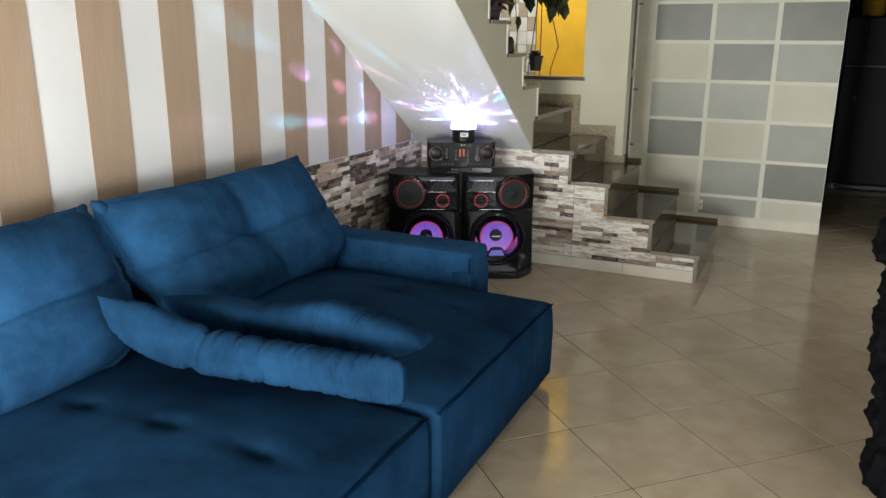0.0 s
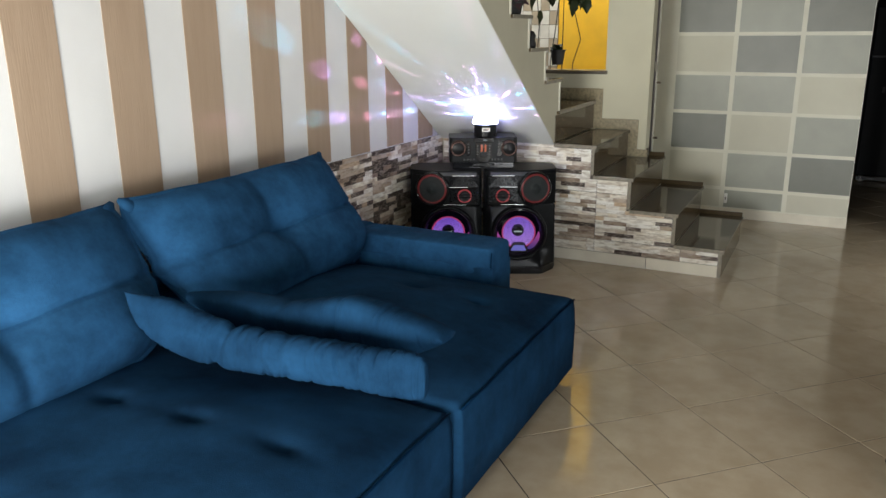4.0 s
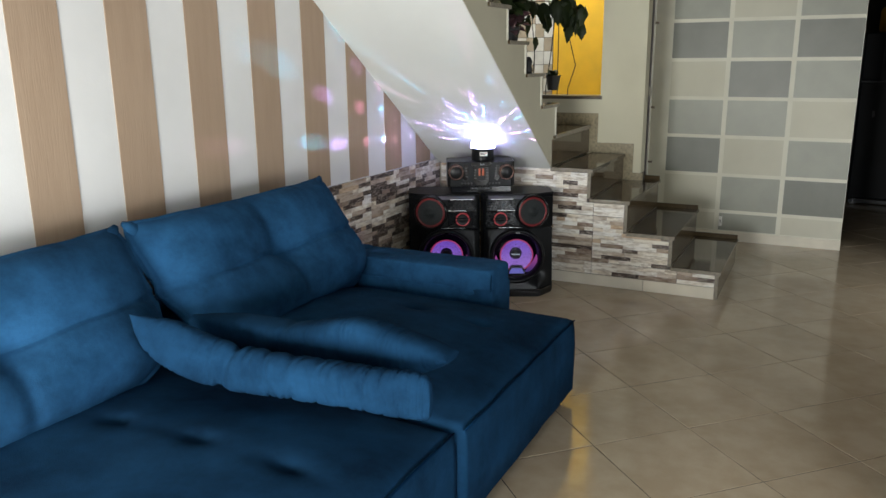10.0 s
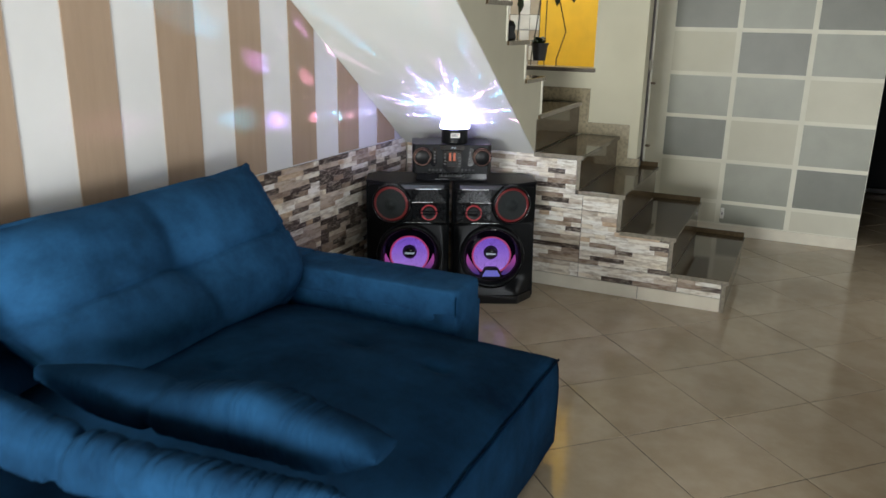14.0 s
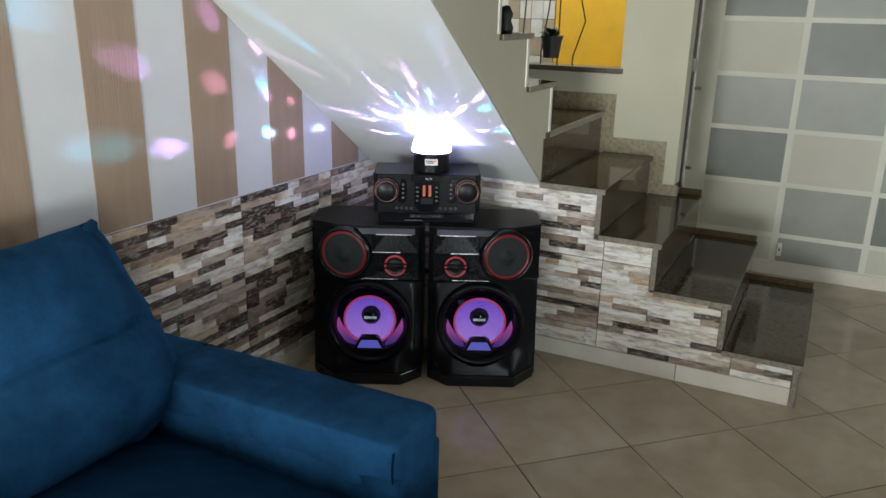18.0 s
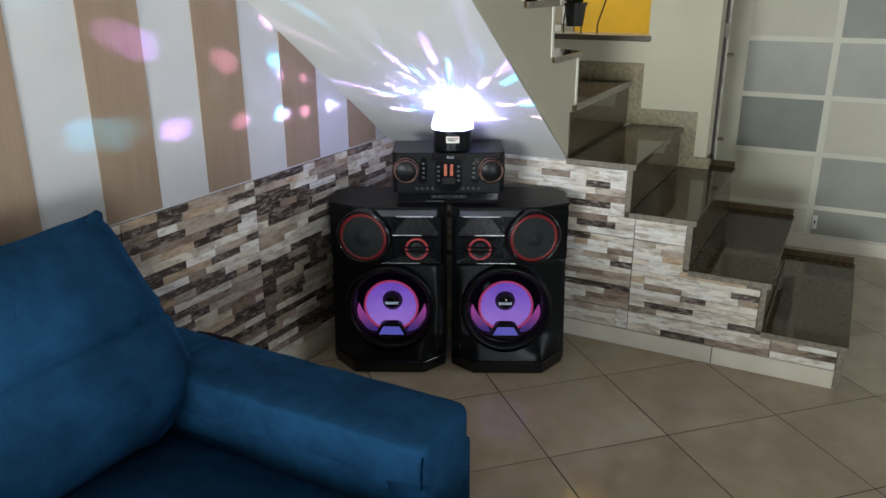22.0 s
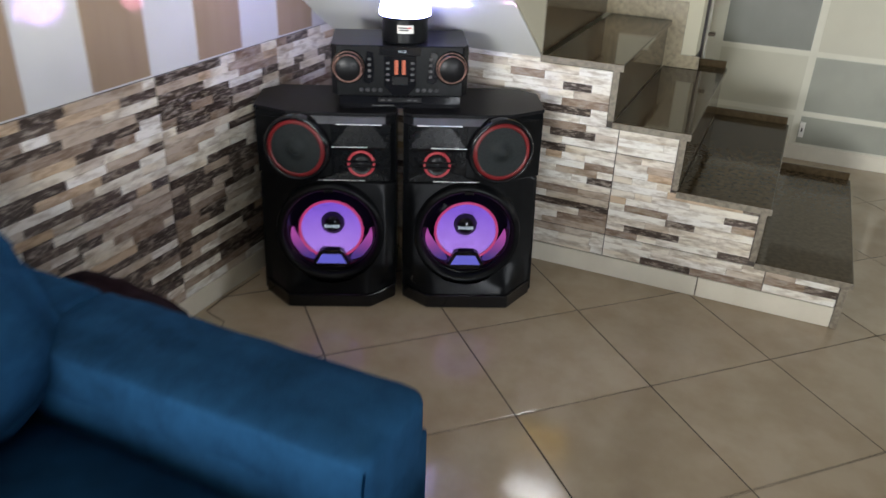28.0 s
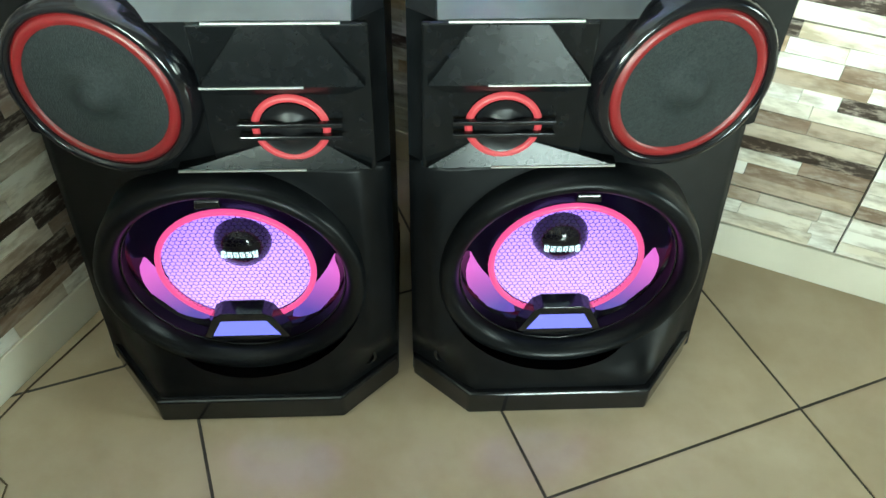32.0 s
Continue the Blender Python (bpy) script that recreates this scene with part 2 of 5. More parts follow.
M_LEAF_P = material("purple_leaf", (0.05, 0.022, 0.03), (0.13, 0.07, 0.075), 22, 0.5)
M_STEM = material("plant_stem", (0.09, 0.06, 0.025), (0.06, 0.04, 0.02), 14, 0.7)
M_POT = material("black_plastic_pot", (0.015, 0.014, 0.014), (0.025, 0.023, 0.022), 12, 0.5)
M_SOIL = material("potting_soil", (0.03, 0.02, 0.014), (0.05, 0.035, 0.025), 60, 0.95)
M_FRIDGE = material("dark_fridge_enamel", (0.004, 0.005, 0.007), (0.006, 0.008, 0.011), 3, 0.5, spec=0.25)
M_GREY = material("grey_metal", (0.075, 0.075, 0.078), rough=0.4, metal=0.6)
M_BAG = material("dark_maroon_cloth", (0.010, 0.005, 0.007), (0.018, 0.009, 0.012), 14, 0.9, bump=0.3, spec=0.08)
M_FABRIC = material("black_cloth", (0.0022, 0.0022, 0.003), (0.005, 0.005, 0.006), 18, 0.9, bump=0.3, spec=0.04)
G_CONE = graded_glow("violet_speaker_light", (0.60, 0.30, 1.0), (0.28, 0.12, 0.80), 0.66, 0.19, 0.38)
G_RING = glow("pink_speaker_light", (1.0, 0.08, 0.30), 0.34)
G_LOBE = graded_glow("dim_blue_side_light", (0.12, 0.06, 0.40), (0.85, 0.14, 0.62), 0.32, 0.17, 0.26)
G_WINDOW = glow("blue_violet_light", (0.25, 0.22, 1.0), 0.38)
G_DOME = glow("lit_crystal_dome", (0.44, 0.42, 1.0), 20.0)
G_DISPLAY = glow("orange_display_bar", (1.0, 0.14, 0.01), 0.42)
G_TEXT = glow("white_display_text", (0.85, 0.95, 1.0), 0.5)
G_TWEET = glow("red_lit_ring", (1.0, 0.10, 0.13), 0.11, (0.22, 0.02, 0.025))
M_FLOOR_TILE = piece_material("beige_floor_tile", [(0.0, (0.425, 0.345, 0.240)), (0.5, (0.455, 0.372, 0.262)), (1.0, (0.485, 0.40, 0.284))], 0.11, 6.0, (0.86, 0.83, 0.79), bump=0.03, spread=1, band=(0.36, 0.62))
STONE = [(0.0, (0.88, 0.85, 0.77)), (0.17, (0.64, 0.57, 0.48)), (0.25, (0.88, 0.86, 0.80)), (0.42, (0.52, 0.43, 0.34)), (0.49, (0.82, 0.77, 0.67)),
         (0.62, (0.060, 0.042, 0.034)), (0.70, (0.33, 0.25, 0.19)), (0.765, (0.88, 0.85, 0.79)), (0.885, (0.095, 0.070, 0.058)), (0.95, (0.62, 0.48, 0.33))]
M_STONE = piece_material("stone_strip_glaze", STONE, 0.3, 17, (0.58, 0.53, 0.48), grain=(0.75, 0.75, 2.6), tint=(0.94, 0.89, 0.80), band=(0.36, 0.55), mottle=(0.40, 0.35, 0.30))
M_STONE_I = piece_material("stone_strip_glaze_joined", STONE, 0.3, 17, (0.58, 0.53, 0.48), island=True, grain=(0.75, 0.75, 2.6), tint=(0.94, 0.89, 0.80), band=(0.36, 0.55), mottle=(0.40, 0.35, 0.30))
# the wainscot takes the same strip colours with a larger share of dark ones
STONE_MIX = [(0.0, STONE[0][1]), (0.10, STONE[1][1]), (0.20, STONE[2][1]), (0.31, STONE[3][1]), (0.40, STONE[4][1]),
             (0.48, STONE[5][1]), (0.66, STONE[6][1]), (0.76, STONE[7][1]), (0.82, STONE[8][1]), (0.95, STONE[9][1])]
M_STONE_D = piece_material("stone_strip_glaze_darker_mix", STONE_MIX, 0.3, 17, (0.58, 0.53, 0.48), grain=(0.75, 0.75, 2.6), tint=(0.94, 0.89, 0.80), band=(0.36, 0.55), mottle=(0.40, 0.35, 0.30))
M_STONE_DI = piece_material("stone_strip_glaze_darker_mix_joined", STONE_MIX, 0.3, 17, (0.58, 0.53, 0.48), island=True, grain=(0.75, 0.75, 2.6), tint=(0.94, 0.89, 0.80), band=(0.36, 0.55), mottle=(0.40, 0.35, 0.30))


# ---- mesh helpers ----
def part(name, bm, mat, parent=None, label="", smooth=False):
    me = bpy.data.meshes.new(name)
    bmesh.ops.recalc_face_normals(bm, faces=bm.faces)
    if smooth:
        for f in bm.faces:
            f.smooth = True
    bm.to_mesh(me)
    bm.free()
    me.materials.append(mat)
    ob = new(name, me)
    if parent:
        ob.parent = parent
    if label:
        ob["label"] = label
    return ob


def thing(name, m, label, category, group="", kind=""):
    ob = new(name)
    ob.matrix_basis = m
    ob.empty_display_size = 0.05
    return tagged(ob, label, category, group, kind)


def box(x0, x1, y0, y1, z0, z1, bevel=0.0, seg=2, bm=None):
    out = bm or bmesh.new()
    b = bmesh.new()
    bmesh.ops.create_cube(b, size=1, matrix=Matrix.Translation(((x0 + x1) / 2, (y0 + y1) / 2, (z0 + z1) / 2)) @ Matrix.Diagonal((abs(x1 - x0), abs(y1 - y0), abs(z1 - z0), 1)))
    if bevel:
        bmesh.ops.bevel(b, geom=b.edges[:], offset=bevel, segments=seg, affect="EDGES", profile=0.5)
    if bm is None:
        out.free()
        return b
    tmp = bpy.data.meshes.new("tmp")
    b.to_mesh(tmp)
    out.from_mesh(tmp)
    bpy.data.meshes.remove(tmp)
    b.free()
    return out


def prism(points, axis, a, b, bm=None, bevel=0.0):
    """A polygon in the two other axes (in x, y, z order), drawn out along axis from a to b."""
    out = bm or bmesh.new()

    def at(p, c):
        v = list(p)
        v.insert("xyz".index(axis), c)
        return v
    lo, hi = [out.verts.new(at(p, a)) for p in points], [out.verts.new(at(p, b)) for p in points]
    out.faces.new(lo)
    out.faces.new(hi[::-1])
    n = len(points)
    for i in range(n):
        out.faces.new((lo[i], hi[i], hi[(i + 1) % n], lo[(i + 1) % n]))
    if bevel:
        bmesh.ops.recalc_face_normals(out, faces=out.faces)
        bmesh.ops.bevel(out, geom=out.edges[:], offset=bevel, segments=2, affect="EDGES", profile=0.5)
    return out


def lathe(profile, seg=32, m=Matrix(), bm=None, arc=None):
    """Rows of (radius, height) turned about z, then moved by m. arc: from and to, in degrees."""
    out = bm or bmesh.new()
    full = arc is None
    a0, a1 = (0, 360) if full else arc
    rings = []
    for k in range(seg if full else seg + 1):
        a = radians(a0 + (a1 - a0) * k / seg)
        rings.append([out.verts.new(m @ Vector((r * math.cos(a), r * math.sin(a), h))) for r, h in profile])
    for k in range(seg):
        p, q = rings[k], rings[(k + 1) % len(rings)]
        for i in range(len(profile) - 1):
            vs = [p[i], q[i], q[i + 1], p[i + 1]]
            out.faces.new(vs)
    bmesh.ops.remove_doubles(out, verts=out.verts[:], dist=1e-5)
    return out


def tube(points, radius, seg=8, bm=None, cap=True):
    out = bm or bmesh.new()
    pts = [Vector(p) for p in points]
    rads = radius if isinstance(radius, (list, tuple)) else [radius] * len(pts)
    rings, side = [], None
    for i, p in enumerate(pts):
        d = (pts[min(i + 1, len(pts) - 1)] - pts[max(i - 1, 0)]).normalized()
        side = (d.orthogonal() if side is None else side - d * side.dot(d)).normalized()
        up = d.cross(side)
        rings.append([out.verts.new(p + rads[i] * (math.cos(2 * math.pi * k / seg) * side + math.sin(2 * math.pi * k / seg) * up)) for k in range(seg)])
    for a, b in zip(rings, rings[1:]):
        for k in range(seg):
            out.faces.new((a[k], a[(k + 1) % seg], b[(k + 1) % seg], b[k]))
    if cap:
        out.faces.new(rings[0][::-1])
        out.faces.new(rings[-1])
    return out


def torus(R, r, m=Matrix(), seg=40, tseg=8, bm=None, arc=None):
    prof = [(R + r * math.cos(2 * math.pi * k / tseg), r * math.sin(2 * math.pi * k / tseg)) for k in range(tseg + 1)]
    return lathe(prof, seg, m, bm, arc)


def puff(sx, sy, sz, shape, cuts=18):
    """A subdivided block, each of whose points (each coordinate from -1 to 1) is moved by shape."""
    bm = bmesh.new()
    bmesh.ops.create_cube(bm, size=2)
    bmesh.ops.subdivide_edges(bm, edges=bm.edges[:], cuts=cuts, use_grid_fill=True)
    for v in bm.verts:
        u, w, h = shape(*v.co)
        v.co = (u * sx, w * sy, h * sz)
    return bm


def rounded(u, v, w, k=0.2, sharp=4.0):
    """Pulls the edges of the unit block in."""
    n = max(1e-6, (abs(u) ** sharp + abs(v) ** sharp + abs(w) ** sharp) ** (1 / sharp))
    m = max(abs(u), abs(v), abs(w))
    f = 1 + k * (m / n - 1)
    return u * f, v * f, w * f


# ---- the large structure ----
XL, YS, YB, YP, XU, TOP = -2.51, 5.275, 6.284, 7.225, -1.557, 2.72
RISE = [0.0, 0.207, 0.434, 0.665, 0.886, 1.119, 1.357, 1.585, 1.795, 2.005, 2.215, 2.425, 2.635]


def structure(name, bm, mat, label, category):
    return tagged(part(name, bm, mat), label, category, kind="structure")


floor_slab = structure("floor", prism([(XL - 0.16, -1.48), (2.46, -1.48), (2.46, 11.16), (XL - 0.16, 11.16), (XL - 0.16, 8.05), (-3.3, 8.05), (-3.3, 6.28), (XL - 0.16, 6.28)], "z", -0.12, -0.0022), M_GROUT, "beige ceramic floor tiles laid on the diagonal, dark grout", "floor")
wall_left = structure("wall_left", box(XL - 0.16, XL, -1.48, 6.42, 0.0, TOP), M_WHITE, "white wall with vertical brown stucco stripes above a stone-look wainscot", "wall")
structure("ceiling", box(XL - 0.16, 2.46, -1.48, 3.3, TOP, TOP + 0.12), M_CEIL, "unseen ceiling, toned dark to cut bounced light", "ceiling")
structure("ceiling", box(-1.5, 2.46, 3.3, 11.16, TOP, TOP + 0.12), M_CEIL, "unseen ceiling beside the stairwell, toned dark to cut bounced light", "ceiling")
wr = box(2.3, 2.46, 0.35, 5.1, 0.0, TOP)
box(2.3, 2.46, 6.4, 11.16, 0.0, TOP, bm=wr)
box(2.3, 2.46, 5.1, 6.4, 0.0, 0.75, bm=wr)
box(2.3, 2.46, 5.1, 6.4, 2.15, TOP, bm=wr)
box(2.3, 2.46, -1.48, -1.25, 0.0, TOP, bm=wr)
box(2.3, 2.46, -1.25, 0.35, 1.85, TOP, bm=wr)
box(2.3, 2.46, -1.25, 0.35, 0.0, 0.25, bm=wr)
structure("wall_right", wr, M_UNSEEN, "unseen wall toned dark, with a glazed doorway and an added window hole", "wall")
structure("wall_kitchen", box(0.0, 2.3, 11.0, 11.16, 0.0, TOP), M_UNSEEN, "kitchen end wall toned dark like the unseen walls", "wall")
wb = box(XL, -1.98, -1.48, -1.32, 0.0, TOP)
box(-0.32, 2.3, -1.48, -1.32, 0.0, TOP, bm=wb)
box(-1.98, -0.32, -1.48, -1.32, 1.95, TOP, bm=wb)
structure("wall_back", wb, M_UNSEEN, "unseen wall toned dark, with a doorway to the outside", "wall")
# added out of view to keep the window's light off the kitchen
structure("wall_light_block", box(1.02, 2.3, YP, YP + 0.16, 0.0, TOP), M_UNSEEN, "unseen wall added beside the kitchen passage to block window light", "wall")


def pierced_wall(xs, zs, gaps, y0, y1):
    """One wall of cells between the cuts xs and zs, without the cells (column, row) in gaps."""
    bm, seen = bmesh.new(), {}
    nx, nz = len(xs) - 1, len(zs) - 1

    def at(i, k, y):
        if (i, k, y) not in seen:
            seen[i, k, y] = bm.verts.new((xs[i], y, zs[k]))
        return seen[i, k, y]

    def full(i, k):
        return 0 <= i < nx and 0 <= k < nz and (i, k) not in gaps
    for i in range(nx):
        for k in range(nz):
            if not full(i, k):
                continue
            ring = [(i, k), (i + 1, k), (i + 1, k + 1), (i, k + 1)]
            for y in (y0, y1):
                bm.faces.new([at(*q, y) for q in ring])
            for e, (di, dk) in enumerate(((0, -1), (1, 0), (0, 1), (-1, 0))):
                if not full(i + di, k + dk):
                    a, q = ring[e], ring[(e + 1) % 4]
                    bm.faces.new((at(*a, y0), at(*q, y0), at(*q, y1), at(*a, y1)))
    return bm


wbk = pierced_wall([XL, -2.40, -1.474, -1.168, -1.104], [0.0, 0.729, 1.338, 2.6, 3.6], {(1, 2), (3, 0)}, YB, YB + 0.14)
structure("wall_stairs", wbk, M_BEIGE, "beige plastered wall behind the stairs with an open window hole", "wall")
structure("wall_passage", box(-1.40, -1.24, YB + 0.14, YP + 0.16, 0.0, TOP), M_BEIGE, "short beige wall beside the stairs", "wall")
wall_painted = structure("wall_painted", box(-1.24, 0.480, YP, YP + 0.16, 0.0, TOP), M_LINE, "accent wall of grey and cream painted rectangles with white lines", "wall")
structure("wall_kitchen_side", box(0.320, 0.480, YP + 0.16, 11.0, 0.0, TOP), M_BEIGE, "kitchen side wall in shade", "wall")
# outside, seen by the hole behind the stairs
structure("wall_yellow", box(-3.3, -1.24, 7.9, 8.05, 0.0, 3.7), M_YELLOW, "bright yellow outside wall in daylight", "wall")
structure("wall_shaft", box(-3.3, -3.16, 6.42, 7.9, 0.0, 3.7), M_OUT_WHITE, "pale outside wall of the light shaft", "wall")
structure("stairwell_roof", box(XL - 0.16, -1.2, 3.3, YB + 0.14, 3.6, 3.72), M_CEIL, "unseen ceiling over the stairwell in the same dark tone", "ceiling")
structure("stairwell_wall", box(-1.5, -1.38, 3.3, YB, TOP, 3.6), M_BEIGE, "beige wall over the stairs", "wall")
structure("stairwell_front", box(XL, -1.5, 3.18, 3.3, TOP, 3.6), M_BEIGE, "beige wall closing the stairwell", "wall")

# ---- staircase ----
stairs = thing("staircase", Matrix(), "turning concrete staircase with polished dark granite treads", "staircase")
STEP_X = [-0.304, -0.635, -0.968, -1.25, XU]
FAR = [6.385, 6.385, 6.385, YB - 0.004, YB - 0.004]
low = bmesh.new()
for k in range(4):
    box(STEP_X[k + 1], STEP_X[k] - 0.02, YS + 0.014, FAR[k], 0.0, RISE[k + 1] - 0.024, bm=low)
part("lower_body", low, M_SIDE, stairs)
for k in range(4):
    end = STEP_X[k + 1] - (0.0 if k < 3 else 0.002)
    part("tread", box(end + (0.0 if k < 3 else 0.022), STEP_X[k] + 0.014, YS - 0.012, FAR[k] + 0.01, RISE[k + 1] - 0.024, RISE[k + 1], 0.004), M_GRANITE, stairs, "polished dark granite tread")
    part("riser", box(STEP_X[k] - 0.02, STEP_X[k], YS - 0.006, FAR[k], RISE[k], RISE[k + 1] - 0.0245, 0.002), M_GRANITE, stairs, "dark granite riser")
    part("nosing", box(end, STEP_X[k] + 0.016, YS - 0.0165, YS - 0.0125, RISE[k + 1] - 0.026, RISE[k + 1] - 0.001, 0.001), M_GRANITE_EDGE, stairs, "speckled granite edge")
    part("edge_strip", box(STEP_X[k] - 0.022, STEP_X[k] + 0.002, YS - 0.0105, YS - 0.0065, RISE[k] + 0.001, RISE[k + 1] - 0.0265, 0.001), M_GRANITE_EDGE, stairs, "speckled granite edge")
# upright skirting plates at the far end of the treads
for k in range(3):
    part("end_skirting", box(max(STEP_X[k + 1] - 0.01, -1.094), STEP_X[k] + 0.004, FAR[k] + 0.011, FAR[k] + 0.023, RISE[k + 1] - 0.02, RISE[k + 1] + 0.032, 0.002), M_GRANITE, stairs, "upright dark granite skirting")
# the turn
TURN5 = [(XU - 0.022, YS + 0.014), (XU - 0.022, YB - 0.004), (XL, YB - 0.004), (XL, YS + 0.014)]
part("turn_body", prism(TURN5, "z", 0.0, RISE[5] - 0.024), M_SIDE, stairs)
part("tread", prism([(XU + 0.012, 5.30), (XU + 0.012, YB - 0.004), (XL, YB - 0.004), (XL, 5.95), (XU - 0.03, 5.38), (XU - 0.03, 5.30)], "z", RISE[5] - 0.0235, RISE[5]), M_GRANITE, stairs, "polished dark granite winder tread")
part("riser", box(XU - 0.0215, XU, YS - 0.004, YB - 0.005, RISE[4] + 0.001, RISE[5] - 0.0245, 0.002), M_GRANITE, stairs, "dark granite riser")
part("nosing", box(XU - 0.004, XU + 0.016, 5.335, YB - 0.01, RISE[5] - 0.026, RISE[5] + 0.002, 0.003), M_GRANITE_EDGE, stairs, "pale granite nosing")
part("edge_strip", box(XU - 0.024, XU + 0.003, YS - 0.010, YS - 0.0045, RISE[4] + 0.001, RISE[5] - 0.03, 0.001), M_GRANITE_EDGE, stairs, "speckled granite edge")
# upper flight, rising towards the room along the striped wall
STEP_Y = [5.353, 5.015, 4.69, 4.365, 4.045, 3.725, 3.405, 3.085]
SLOPE = 0.713


def soffit_z(y):
    return 0.876 + SLOPE * (YS - y)


prof = [(YS + 0.012, 0.876), (YS + 0.012, RISE[5] - 0.03), (STEP_Y[0], RISE[5] - 0.03)]
for k in range(7):
    prof += [(STEP_Y[k], RISE[6 + k] - 0.024), (STEP_Y[k + 1], RISE[6 + k] - 0.024)]
prof += [(3.085, TOP + 0.1), (2.60, TOP + 0.1), (2.60, soffit_z(2.60))]
part("upper_body", prism(prof, "x", XL, XU, ), M_SIDE, stairs, "beige painted stair side")
part("soffit", prism([(YS - 0.001, 0.872), (2.62, soffit_z(2.62) - 0.004), (2.62, soffit_z(2.62) - 0.0005), (YS - 0.001, 0.8765)], "x", XL + 0.001, XU - 0.001), M_SOFFIT, stairs, "smooth white sloping soffit")
for k in range(7):
    part("tread", box(XL, XU + 0.012, STEP_Y[k + 1] - 0.0, STEP_Y[k] + 0.014, RISE[6 + k] - 0.0235, RISE[6 + k], 0.003), M_GRANITE, stairs, "dark granite tread")
    part("tread_end", box(XU + 0.0125, XU + 0.018, STEP_Y[k + 1] + 0.001, STEP_Y[k] + 0.016, RISE[6 + k] - 0.025, RISE[6 + k] - 0.001, 0.001), M_GRANITE_EDGE, stairs, "brown granite edge")
    part("riser", box(XL, XU + 0.006, STEP_Y[k] - 0.022, STEP_Y[k], RISE[5 + k] + 0.001, RISE[6 + k] - 0.0245, 0.002), M_LINE, stairs, "white riser with a bright edge")
part("winder_riser", prism([(XU - 0.005, 5.356), (XU - 0.005, 5.376), (XL + 0.002, 5.945), (XL + 0.002, 5.925)], "z", RISE[5] + 0.001, RISE[6] - 0.025), M_GRANITE, stairs, "dark granite riser")
part("winder_tread", prism([(XU - 0.005, 5.368), (XL + 0.002, 5.937), (XL + 0.002, 5.368)], "z", RISE[6] - 0.0235, RISE[6]), M_GRANITE, stairs, "dark granite winder tread")
part("stepped_skirting", prism([(-1.082, 0.667), (-1.082, 0.7285), (-1.171, 0.7285), (-1.171, 0.974), (-1.484, 0.974), (-1.484, 1.221), (-2.2, 1.221), (-2.2, 1.12), (XU, 1.12), (XU, 0.888), (-1.25, 0.888), (-1.25, 0.667)], "y", YB - 0.012, YB - 0.001), M_STEP_SKIRT, stairs, "stepped tan speckled granite skirting")
structure("window_sill", box(-2.40, -1.458, YB - 0.035, YB + 0.17, 1.339, 1.369, 0.004), M_SILL, "granite sill of the window hole", "window sill")
rail = thing("steel_conduit", Matrix.Translation((-1.077, YB + 0.165, 0.0)), "stained grey steel channel and thin pipe running up the wall corner", "pipe")
part("channel", box(-0.062, -0.031, -0.024, 0.03, 0.0, TOP - 0.002, 0.003), M_CHANNEL, rail, "stained grey steel channel")
for za, zb in ((0.69, 1.362), (1.438, TOP - 0.002)):
    part("slot", box(-0.0308, -0.015, -0.006, 0.03, za, zb), M_INK, rail, "dark slot")
part("lock_plate", box(-0.0308, -0.004, -0.018, 0.03, 1.3625, 1.4375, 0.003), M_CHANNEL, rail, "grey steel plate between the slots")
part("pipe", tube([(-0.008, 0, 0.69), (-0.008, 0, 1.2), (-0.006, 0, TOP)], 0.0075, 10), M_PIPE, rail, "pale steel pipe")
for z in (0.80, 1.262, 1.95):
    part("clamp", box(-0.002, 0.030, -0.012, 0.014, z, z + 0.016, 0.003), M_STEEL, rail, "rusty clamp")

# ---- sofa ----
SOFA = Matrix.Translation((0.022, -0.065, 0.02))
sofa = thing("sectional_sofa", SOFA, "deep blue velvet sectional sofa with tufted seats and loose back cushions", "sofa")


